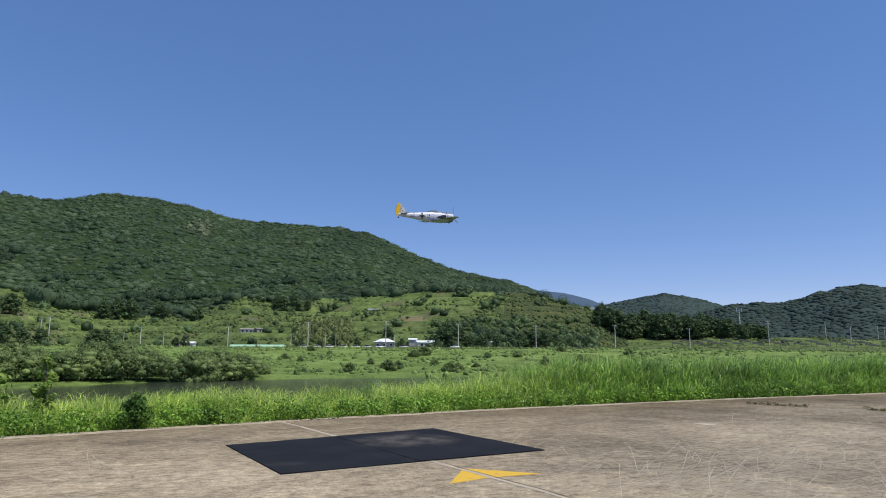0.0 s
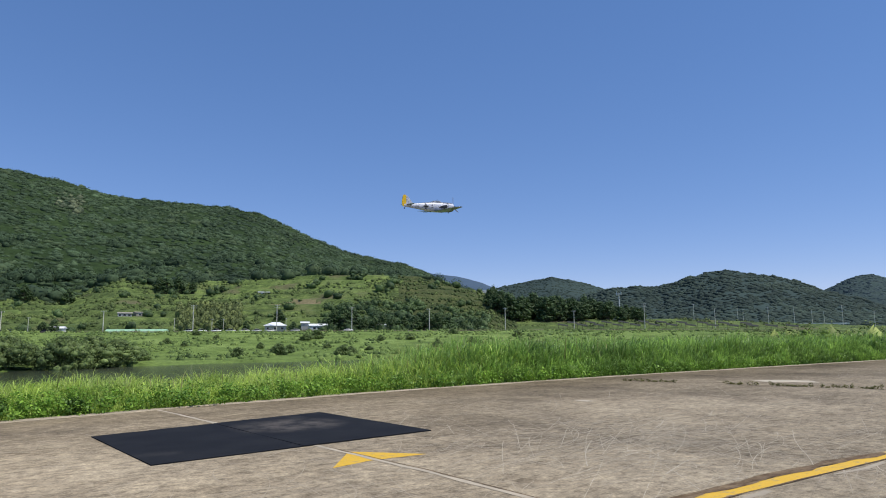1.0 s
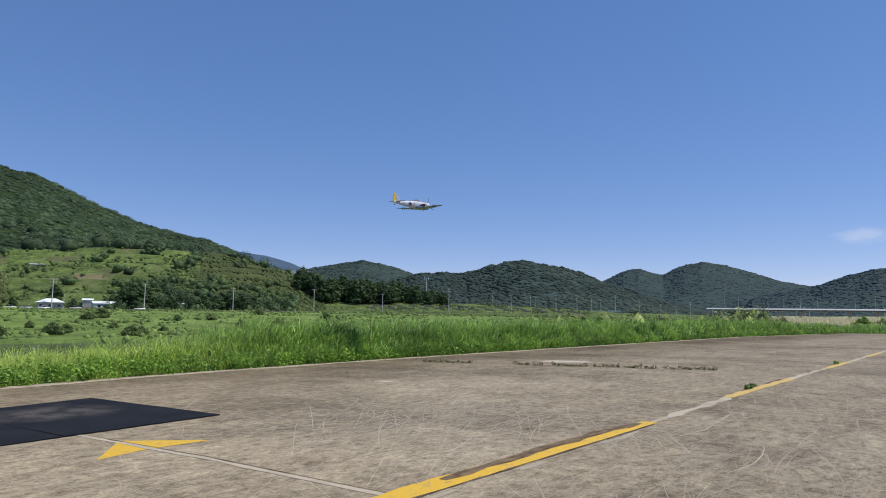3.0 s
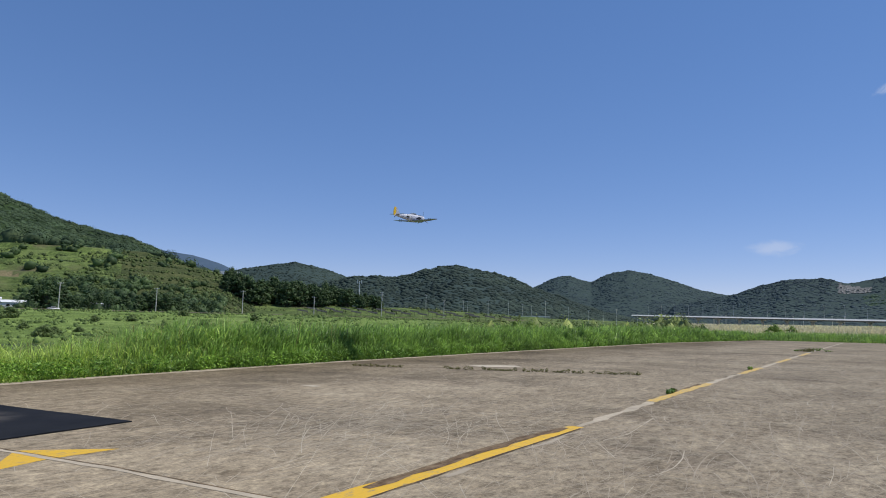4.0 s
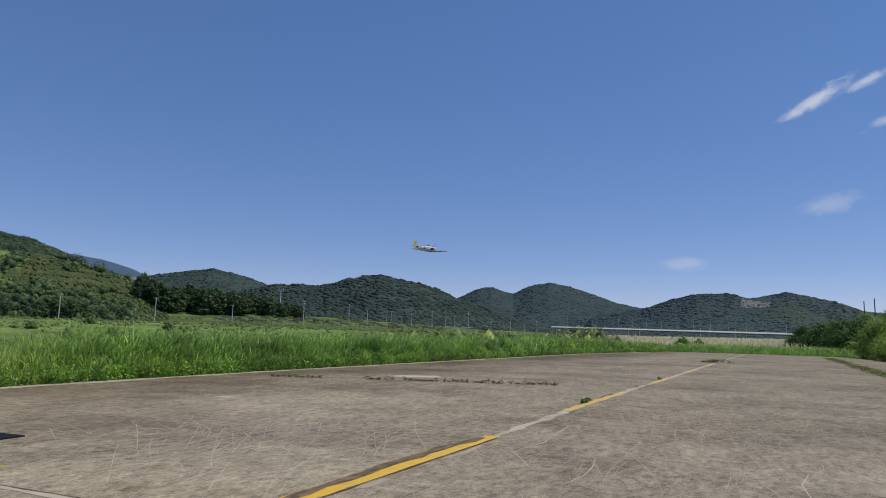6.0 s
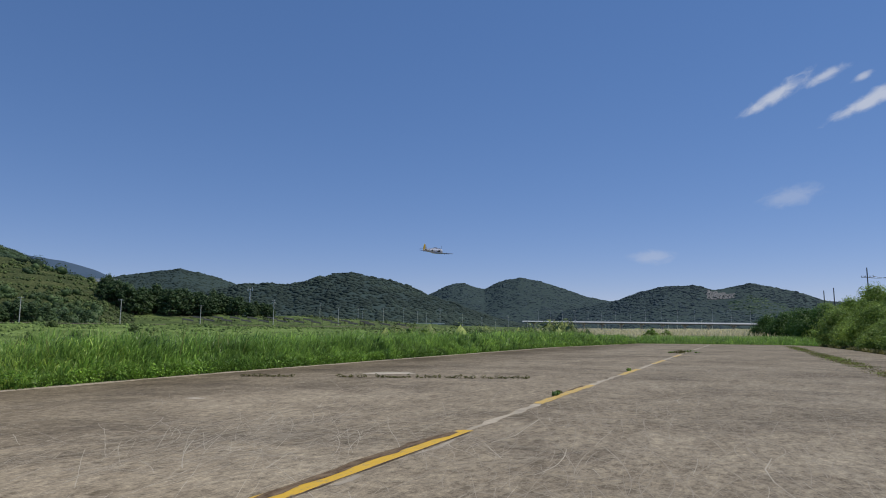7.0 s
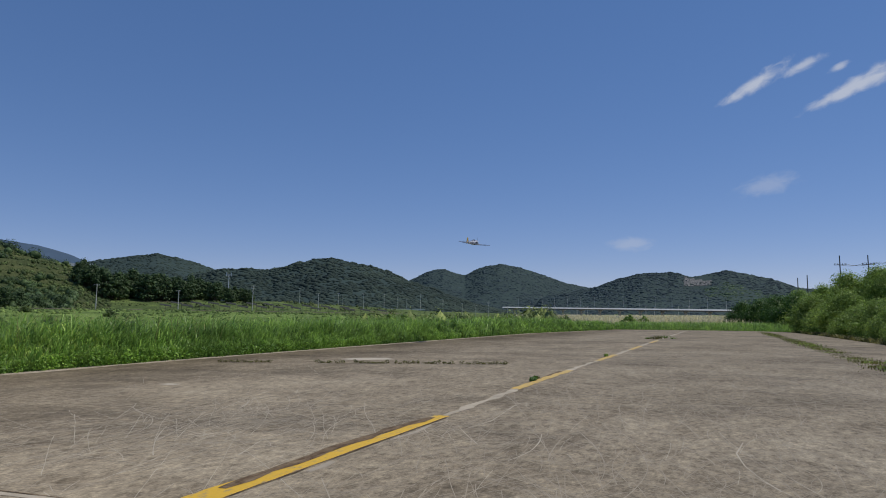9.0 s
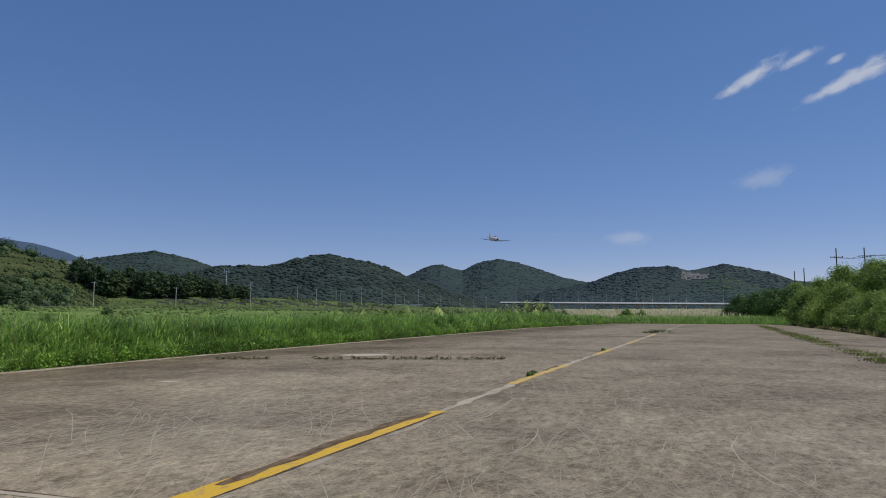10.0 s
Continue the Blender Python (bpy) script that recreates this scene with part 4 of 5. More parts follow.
    place_all(g, [scaled(pose(146, -5.2, 0), 1.0), scaled(pose(125, -12.6, 0, 0, 0, 310), 1.12), scaled(pose(141, -8.0, 0, 0, 0, 80), 1.05), scaled(pose(136, -11.2, 0, 0, 0, 200), 1.15), scaled(pose(150, -10.5, 0, 0, 0, 30), 1.2), scaled(pose(96, -20.5, -0.1, 0, 0, 140), 0.9), scaled(pose(70, -19.5, -0.1, 0, 0, 140), 0.85)], "thicket beside the taxi strip")
    h = plant("sunny_bush", "bright green bush in full leaf", LIME, 5.0, 6.5, 80, 260, 0.10, 152, 0.08, "bush", 1.2)
    place_all(h, [scaled(pose(106, -12.8, 0), 1.05), scaled(pose(97, -13.8, 0, 0, 0, 70), 1.0, 0.8), scaled(pose(88, -14.0, 0, 0, 0, 170), 0.9, 1.15), scaled(pose(78, -14.0, 0, 0, 0, 250), 0.85, 0.75), scaled(pose(69, -13.6, 0, 0, 0, 20), 0.72), scaled(pose(61, -13.0, 0, 0, 0, 100), 0.6), scaled(pose(54, -12.6, 0, 0, 0, 210), 0.52)], "thicket beside the taxi strip")
    k = plant("tree", "light green tree behind the thicket", LIME, 8.2, 6.8, 105, 230, 0.105, 153, 0.22, "tree", 1.15)
    place_all(k, [scaled(pose(104, -17.0, 0), 1.05), scaled(pose(101, -20.2, 0, 0, 0, 60), 1.12), scaled(pose(92, -19.4, 0, 0, 0, 160), 1.0), scaled(pose(122, -16.5, 0, 0, 0, 90), 0.95), scaled(pose(130, -14, 0, 0, 0, 20), 0.9), scaled(pose(82, -19.6, 0, 0, 0, 220), 0.85)], "trees behind the thicket")
    # the belt of trees at the foot of the slopes
    t = [plant("tree", "dark green broadleaf tree in a belt below the hills", OAK, 13, 10, 66, 22, 0.40, 161 + i, 0.05, "tree") for i in range(3)]
    spots = [[], [], []]
    for i in range(66):
        az = 37.6 + 13.2 * (i + r.random()) / 66
        d = r.uniform(405, 440)
        s = np.interp(az, [37.5, 38.5, 44, 46, 48.5, 51], [1.0, 1.38, 1.35, 1.2, 0.9, 0.6]) * r.uniform(0.8, 1.08)
        spots[i % 3].append(scaled(on_land(az, d, r.uniform(0, 360), 1, 0.3), s, r.uniform(0.85, 1.05)))
    # and trees along the road
    for az, d, s in ((24.0, 325, 0.95), (24.8, 322, 1.1), (25.6, 330, 1.0), (26.6, 326, 0.6), (27.5, 322, 0.62), (29.0, 322, 0.6), (30.0, 324, 0.7), (31.0, 322, 0.75), (32.0, 324, 0.85), (33.0, 322, 0.8), (34.0, 325, 0.75), (35.2, 328, 0.6), (28.2, 335, 0.7), (23.2, 340, 0.5), (14.6, 336, 0.62), (16.6, 340, 0.45), (-3.9, 322, 0.9), (-3.2, 325, 0.75), (6.2, 330, 0.3), (19.3, 350, 0.7), (0.7, 322, 0.45), (1.8, 325, 0.5), (2.5, 324, 0.5), (-8.8, 330, 0.8), (-10.0, 330, 0.9), (-7.6, 335, 0.7), (10.3, 452, 0.95), (11.2, 455, 1.0), (9.8, 460, 0.9), (12.3, 450, 0.7), (-2.6, 440, 1.1), (-1.6, 438, 1.1), (-3.6, 442, 1.0), (0.5, 445, 0.9), (3.4, 446, 0.9), (14.6, 455, 0.4), (-9.6, 400, 1.0), (-10.8, 395, 1.1), (20.5, 320, 0.5), (36.4, 345, 0.5)):
        spots[int(az * 10) % 3].append(scaled(on_land(az, d, r.uniform(0, 360), 1, 0.3), s, r.uniform(0.8, 1.05)))
    for p, s in zip(t, spots):
        place_all(p, s, "broadleaf trees below the hills")
    # scrub on the slopes and along the road, too much to count
    rr = np.random.RandomState(12)
    scrub = sector(-13, 40, 308, 480, 3.4, 21, lambda a, d: (wave_noise(a * 9, d, 60, 31) + 0.5 * wave_noise(a * 9, d, 17, 35) > np.interp(a, [-10, 4, 18, 24, 30, 38], [-0.2, -0.1, 0.05, 0.1, -0.45, -0.6])) & (d < wood_edge(a)))
    canopy("scrub", scrub, 1.15, leafy("slope_scrub", (0.062, 0.088, 0.033), (0.122, 0.164, 0.055), 0.0, 0.8, 0.03), "patches of scrub on the terraced slopes", 22, 1, 36, 0.1)
    stand = sector(-13, 37, 318, 478, 7.0, 52, lambda a, d: (wave_noise(a * 9, d, 48, 53) + 0.4 * wave_noise(a * 9, d, 15, 54) > 0.42) & (d < wood_edge(a)))
    canopy("thicket", stand, 3.0, OAK, "dark clumps of small trees on the terraced slopes", 55, 1, 70, 0.4, 0.9, 1.18, 0.14)
    low = sector(-12, 75, 130, 296, 3.2, 23, lambda a, d: wave_noise(a * 6, d, 50, 32) + 0.5 * wave_noise(a * 6, d, 14, 36) > -0.05)
    canopy("scrub", low, 0.7, leafy("plain_scrub", (0.085, 0.130, 0.040), (0.170, 0.235, 0.070), 0.0, 0.8, 0.05), "low scrub on the river plain", 24, 1, 20, 0.0)
    fields = sector(37.5, 63, 306, 420, 3.2, 41, lambda a, d: (wave_noise(a * 7, d, 30, 43) + 0.6 * wave_noise(a * 7, d, 9, 44) > 0.05) & (np.abs(d - 371) > 9))
    canopy("scrub", fields, 0.8, leafy("field_scrub", (0.060, 0.085, 0.030), (0.120, 0.150, 0.052), 0.0, 0.8, 0.05), "olive scrub and weeds on the low fields", 45, 1, 24, 0.1)
    q = np.random.RandomState(91)
    x = q.uniform(42, 104, 520)
    y = edge_y(x) + q.uniform(4.5, 17, 520)
    keep = wave_noise(x, y, 16, 92) > -0.25
    canopy("scrub", np.stack([x, y], 1)[keep], 0.85, leafy("rank_weed_leaves", (0.085, 0.125, 0.036), (0.205, 0.250, 0.080), 0.0, 0.7, 0.15), "rank green weeds on the bank beyond the reeds", 93, 1, 60, 1.0, 2.0, 1.25, 0.16)
    grove = sector(11.2, 16.2, 340, 398, 2.3, 27)
    canopy("grove", grove, 1.5, leafy("bamboo_leaves", (0.090, 0.118, 0.044), (0.165, 0.198, 0.072), 0.0, 0.7, 0.1), "feathery pale green bamboo grove on the slope", 28, 1, 60, 0.6, 2.2, 1.25, 0.22)
    dark = sector(23, 37.5, 315, 390, 3.6, 25, lambda a, d: wave_noise(a * 8, d, 45, 33) > -0.35)
    canopy("scrub", dark, 2.2, OAK, "dark scrub at the foot of the terraced hill", 26, 1, 60, 0.4)


build_plants()

# ---- the road, its poles and cars, houses and fields ----
ROAD_DIR = Vector((math.cos(radians(ROAD_AZ)), -math.sin(radians(ROAD_AZ)), 0))
ROAD_MID = Vector((ROAD_D * math.sin(radians(ROAD_AZ)), ROAD_D * math.cos(radians(ROAD_AZ)), 0))
ROAD_TURN = -ROAD_AZ


def road_d(az, back=0.0):
    return (ROAD_D + back) / math.cos(radians(az - ROAD_AZ))


def road_spot(az, back=0.0, turn=0.0):
    x, y = polar(az, road_d(az, back))
    return pose(x, y, max(4.35, float(land(x, y))), 0, 0, ROAD_TURN + turn)


def build_road():
    rot = Matrix.Translation((*ROAD_MID[:2], 0)) @ Matrix.Rotation(radians(ROAD_TURN), 4, "Z")
    bm = bmesh.new()
    rows = []
    for s in np.arange(-230, 260, 10):
        rows.append([bm.verts.new(rot @ Vector((s, o, h))) for o, h in ((-12, 1.8), (-4.5, 4.2), (4.5, 4.25), (9, 3.4))])
    for a, b in zip(rows, rows[1:]):
        for k in range(3):
            f = bm.faces.new((a[k], b[k], b[k + 1], a[k + 1]))
            f.material_index = 0 if k == 1 else 1
    bmesh.ops.recalc_face_normals(bm, faces=bm.faces)
    road = part("road", bm, [ASPHALT, MEADOW])
    tagged(road, "grey asphalt road on a grassy embankment", "road", kind="structure")
    rail = thing("guard_rail", rot, "pale steel guard rail along the road", "guard rail")
    bm = bmesh.new()
    add_box(bm, (480, 0.08, 0.22), (10, -4.0, 4.62))
    part("beam", bm, KERB, rail)
    bm = bmesh.new()
    add_box(bm, (0.14, 0.14, 0.5), (0, 0, 0.25))
    post = part("post", bm, STEEL, rail)
    post.location = (-228, -3.9, 4.2)
    for i in range(1, 60):
        o = post.copy()
        scene.collection.objects.link(o)
        o.location = (-228 + 8 * i, -3.9, 4.2)


def make_pole(height, label, arms=1, drum=False, mat=None, group="utility poles along the road", drop=0.35, thick=1.0):
    root = thing("utility_pole", pose(0, 0, 0), label, "utility pole", group)
    bm = bmesh.new()
    add_rod(bm, (0, 0, -0.5), (0, 0, height), 0.21 * thick, 0.14 * thick, 12)
    part("shaft", bm, mat or POLE, root)
    for i in range(arms):
        bm = bmesh.new()
        z = height - drop - 0.9 * i
        add_box(bm, (2.3, 0.09, 0.10), (0, 0.16, z))
        part("cross_arm", bm, mat or STEEL, root)
        for x in (-1.05, -0.4, 0.4, 1.05):
            bm = bmesh.new()
            add_rod(bm, (x, 0.16, z + 0.05), (x, 0.16, z + 0.32), 0.06, 0.045, 8)
            part("insulator", bm, mat or WHITE, root)
    if drum:
        bm = bmesh.new()
        add_rod(bm, (0, -0.42, height * 0.66), (0, -0.42, height * 0.66 + 0.95), 0.28, 0.28, 12)
        part("transformer", bm, STEEL, root)
    return root


def build_poles():
    p = make_pole(10.0, "slender grey concrete utility pole with a cross-arm")
    near = [(-0.80, 9.3), (5.85, 9.7), (25.5, 11.5), (32.3, 10.9), (39.0, 11.4), (44.95, 10.0), (56.3, 10.2)]
    ms = [road_spot(az, 9) @ Matrix.Diagonal((1, 1, h / 10, 1)) for az, h in near]
    for az, d in ((60.2, 395), (67.2, 440), (68.9, 470), (70.1, 480), (72.9, 500), (75.2, 470), (76.4, 520), (77.0, 520), (78.9, 530), (79.5, 540), (79.8, 540), (84.6, 520), (85.3, 540), (87.2, 560), (88.0, 560), (54.7, 430), (58.0, 455), (58.4, 470), (62.0, 430), (63.2, 470), (64.0, 480)):
        ms.append(scaled(on_land(az, d, -40, 1), 0.8, 1.25))
    for az, d in ((42.2, 470), (42.5, 470), (49.6, 455), (50.1, 450), (13.9, 330), (14.8, 330), (19.9, 335), (11.0, 315), (0.9, 315), (-2.0, 318), (29.3, 520)):
        ms.append(scaled(on_land(az, d, -22, 1), 0.6, 1.1))
    for m in ms[1:]:
        copy_thing(p, m)
    p.matrix_world = ms[0]
    q = make_pole(11.6, "concrete utility pole carrying a transformer", 2, True)
    qs = [road_spot(az, 9) @ Matrix.Diagonal((1, 1, s, 1)) for az, s in ((-7.1, 0.85), (-7.65, 0.72), (12.42, 1.05), (19.12, 1.08), (50.8, 1.2))]
    qs += [scaled(on_land(az, d, -40, 1), 0.85, 1.2) for az, d in ((65.2, 430), (71.2, 450))]
    for m in qs[1:]:
        copy_thing(q, m)
    q.matrix_world = qs[0]
    # dark power line behind the thicket
    k = make_pole(15.0, "dark power pole with a wide cross-arm behind the thicket", 1, False, DARKSTEEL, "power poles behind the thicket", 1.9, 0.7)
    stub = make_pole(13.0, "plain dark post behind the thicket", 0, False, DARKSTEEL, "power poles behind the thicket", 0.35, 0.75)
    copy_thing(stub, scaled(pose(190, -22.2, -0.2), 1.05))
    stub.matrix_world = pose(190, -20.0, -0.2)
    ks = [pose(150, -23.4, -0.2, 0, 0, 98), pose(150, -28.4, -0.2, 2, 0, 98), scaled(pose(150, -30.3, -0.2, 0, 0, 98), 0.76)]
    for i, m in enumerate(ks[1:]):
        copy_thing(k, scaled(m, 1.0))
    k.matrix_world = ks[0]
    bm = bmesh.new()
    for off in (-0.85, 0.85):
        for a, b in (((150, -23.4 + off * 0.9, 13.2), (150, -28.4 + off * 0.9, 13.2)), ((150, -28.4 + off * 0.9, 13.2), (146, -36 + off, 14.0))):
            prev = None
            for i in range(9):
                s = i / 8
                c = Vector(a).lerp(Vector(b), s) - Vector((0, 0, 0.55 * 4 * s * (1 - s)))
                if prev:
                    add_rod(bm, prev, c, 0.035, 0.035, 4)
                prev = c
    tagged(part("power_cable", bm, DARKSTEEL), "thin dark cables sagging between power poles", "cable")
    # tall light mast beyond the fields
    x, y = polar(48.8, 420)
    z = float(land(x, y))
    mast = thing("light_mast", pose(x, y, z, 0, 0, -48), "tall mast carrying clusters of white antennas", "mast")
    bm = bmesh.new()
    add_rod(bm, (0, 0, -0.5), (0, 0, 17.0), 0.35, 0.2, 12)
    part("shaft", bm, WHITE, mast)
    for x, z in ((-1.3, 17.2), (1.3, 17.2)):
        bm = bmesh.new()
        add_box(bm, (0.5, 0.3, 2.4), (x, -0.4, z - 0.6), 0, 0.05)
        part("panel_antenna", bm, WHITE, mast)
    bm = bmesh.new()
    add_box(bm, (4.2, 0.3, 0.3), (0, 0, 16.4))
    part("platform", bm, STEEL, mast)
    for x in (-2.5, 1.8):
        hut = thing("equipment_hut", on_land(48.7 + x * 0.12, 416, -48), "small white equipment cabin at the mast", "cabin", "cabins at the mast")
        bm = bmesh.new()
        add_box(bm, (2.6, 2.2, 2.2), (0, 0, 1.1), 0, 0.05)
        part("body", bm, WHITE, hut)


def build_cars():
    def car(paint, color):
        root = thing("car", pose(0, 0, 0), color + " car parked along the road", "car", "parked cars")
        bm = bmesh.new()
        add_box(bm, (4.4, 1.75, 0.62), (0, 0, 0.66), 0, 0.14)
        part("body", bm, paint, root, smooth=True)
        bm = bmesh.new()
        add_box(bm, (2.35, 1.5, 0.55), (-0.15, 0, 1.2), 0, 0.2)
        part("cabin", bm, GLASS, root, smooth=True)
        bm = bmesh.new()
        add_box(bm, (1.75, 1.4, 0.09), (-0.15, 0, 1.47), 0, 0.04)
        part("roof", bm, paint, root)
        for x in (-1.35, 1.35):
            for y in (-0.8, 0.8):
                bm = bmesh.new()
                add_rod(bm, (x, y - 0.1, 0.33), (x, y + 0.1, 0.33), 0.33, 0.33, 16)
                part("wheel", bm, TYRE, root)
        return root
    models = [car(m, n) for m, n in zip(CARS, ("white", "silver-grey", "black", "dark blue"))]
    r = random.Random(3)
    spots = [[], [], [], []]
    for az, k in ((12.15, 1), (13.1, 0), (14.25, 0), (15.4, 1), (16.5, 0), (17.5, 1), (18.6, 0), (20.7, 1), (25.2, 0), (-7.3, 2), (0.4, 2), (-0.2, 3), (2.0, 2)):
        spots[k].append(Matrix.Translation((0, 0, -0.12)) @ road_spot(az, r.uniform(-1.5, 2), 180 * (r.random() < 0.5)))
    for m, s in zip(models, spots):
        for p in s[1:]:
            copy_thing(m, p)
        m.matrix_world = s[0]


def house(m, w, d, h, roof_h, wall, roof, label, hip=False, windows=2, over=0.4):
    root = thing("house", m, label, "house")
    bm = bmesh.new()
    add_box(bm, (w, d, h + 1.5), (0, 0, h / 2 - 0.75))
    part("wall", bm, wall, root)
    bm = bmesh.new()
    W, D = w / 2 + over, d / 2 + over
    inset = D * 0.9 if hip else 0
    lo = [bm.verts.new(p) for p in ((-W, -D, h), (W, -D, h), (W, D, h), (-W, D, h))]
    up = [bm.verts.new((-W + inset, 0, h + roof_h)), bm.verts.new((W - inset, 0, h + roof_h))]
    for f in ((lo[0], lo[1], up[1], up[0]), (lo[2], lo[3], up[0], up[1]), (lo[1], lo[2], up[1]), (lo[3], lo[0], up[0]), tuple(reversed(lo))):
        bm.faces.new(f)
    bmesh.ops.recalc_face_normals(bm, faces=bm.faces)
    part("roof", bm, roof, root)
    for i in range(windows):
        x = (i + 0.5) / windows * w - w / 2
        bm = bmesh.new()
        add_box(bm, (1.5, 0.12, 1.3), (x, -d / 2 - 0.03, h * 0.55))
        win = part("window", bm, WHITE, root)
        bm = bmesh.new()
        add_box(bm, (1.25, 0.06, 1.05), (x, -d / 2 - 0.08, h * 0.55))
        part("pane", bm, GLASS, win)
    return root


STONE = plain("weathered_stone", (0.36, 0.33, 0.28), 0.9, 0, 0.35, 0.6)


def build_houses():
    house(road_spot(19.05, 14), 9.5, 7, 2.9, 1.7, GREYWALL, ROOFWHITE, "low house with a white hipped sheet roof", True, 3, 0.7)
    house(road_spot(22.6, 34, 8), 9.0, 7, 2.6, 1.1, WHITE, ROOFWHITE, "white house with a bright shallow roof", False, 2)
    house(road_spot(21.5, 40), 4.0, 4, 3.0, 0.8, GREYWALL, ROOFWHITE, "small shed with a white roof", False, 0)
    house(road_spot(25.2, 32), 9.0, 5, 3.0, 0.9, GREYWALL, ROOFGREY, "long grey shed among trees", False, 3)
    house(road_spot(28.3, 27), 7.0, 5, 3.2, 0.6, GREYWALL, ROOFGREY, "grey building with white window frames", False, 4)
    house(road_spot(29.8, 26), 5.0, 5, 2.4, 0.8, GREYWALL, ROOFGREY, "small grey shed beside the road", False, 1)
    house(on_land(7.35, 374, -10, 1, 0.6), 6.5, 5, 2.0, 0.7, GREYWALL, STONE, "weathered farm shed on the slope", False, 3)
    house(on_land(8.3, 377, 14, 1, 0.6), 3.5, 4, 2.4, 0.5, STONE, STONE, "small ruined shed on the slope", False, 1)
    house(on_land(18.0, 440, -15, 1, 1.0), 7.0, 5, 1.8, 0.8, GREYWALL, ROOFGREY, "small grey shed high on the terraces", False, 1)
    house(road_spot(2.8, 8), 5.5, 4, 1.9, 0.9, WHITE, ROOFWHITE, "white awning beside the road", False, 0)
    # long greenhouse with pale green film
    root = thing("greenhouse", road_spot(8.3, 8), "long low greenhouse covered in pale green film", "greenhouse")
    bm = bmesh.new()
    arcs = []
    for x in (-12.5, 12.5):
        arcs.append([bm.verts.new((x, 2.6 * math.cos(a), 0.1 + 1.35 * math.sin(a))) for a in np.linspace(math.pi, 0, 11)])
    for i in range(10):
        bm.faces.new((arcs[0][i], arcs[1][i], arcs[1][i + 1], arcs[0][i + 1]))
    bm.faces.new(arcs[0]), bm.faces.new(list(reversed(arcs[1])))
    bmesh.ops.recalc_face_normals(bm, faces=bm.faces)
    part("film", bm, PALEGREEN, root)
    for i in range(12):
        bm = bmesh.new()
        pts = [(-12.5 + i * 25 / 11, 2.63 * math.cos(a), 0.1 + 1.38 * math.sin(a)) for a in np.linspace(math.pi, 0, 7)]
        for a, b in zip(pts, pts[1:]):
            add_rod(bm, a, b, 0.05, 0.05, 5)
        part("hoop", bm, STEEL, root)


def build_shades():
    """Rows of low slanting shade roofs over a crop."""
    proto = thing("crop_shade", pose(0, 0, 0), "low slanting black shade roof over a crop row", "crop shade", "shade roofs in the field")
    bm = bmesh.new()
    add_box(bm, (5.6, 1.9, 0.10), m=pose(0, 0, 2.1, 0, 9, 0) @ pose(0, 0, 0, 24, 0, 0))
    part("cloth", bm, SHADE, proto)
    for x, y in ((-2.6, -0.8), (0, -0.8), (2.6, -0.8), (-2.6, 0.8), (0, 0.8), (2.6, 0.8)):
        bm = bmesh.new()
        add_rod(bm, (x, y, -0.6), (x, y, 2.06 + 0.43 * y - 0.157 * x), 0.05, 0.05, 6)
        part("post", bm, BARK, proto)
    r = random.Random(2)
    ms = []
    for row, d0 in enumerate((366, 376)):
        az = 44.0 + row * 0.8
        while az < 63 - row * 4:
            ms.append(on_land(az, d0 + 0.0 * az, -az + 4 * r.uniform(-1, 1), 1.0, -0.1 - 0.4 * row))
            az += 1.35 + 0.3 * r.random()
    for m in ms[1:]:
        copy_thing(proto, m)
    proto.matrix_world = ms[0]


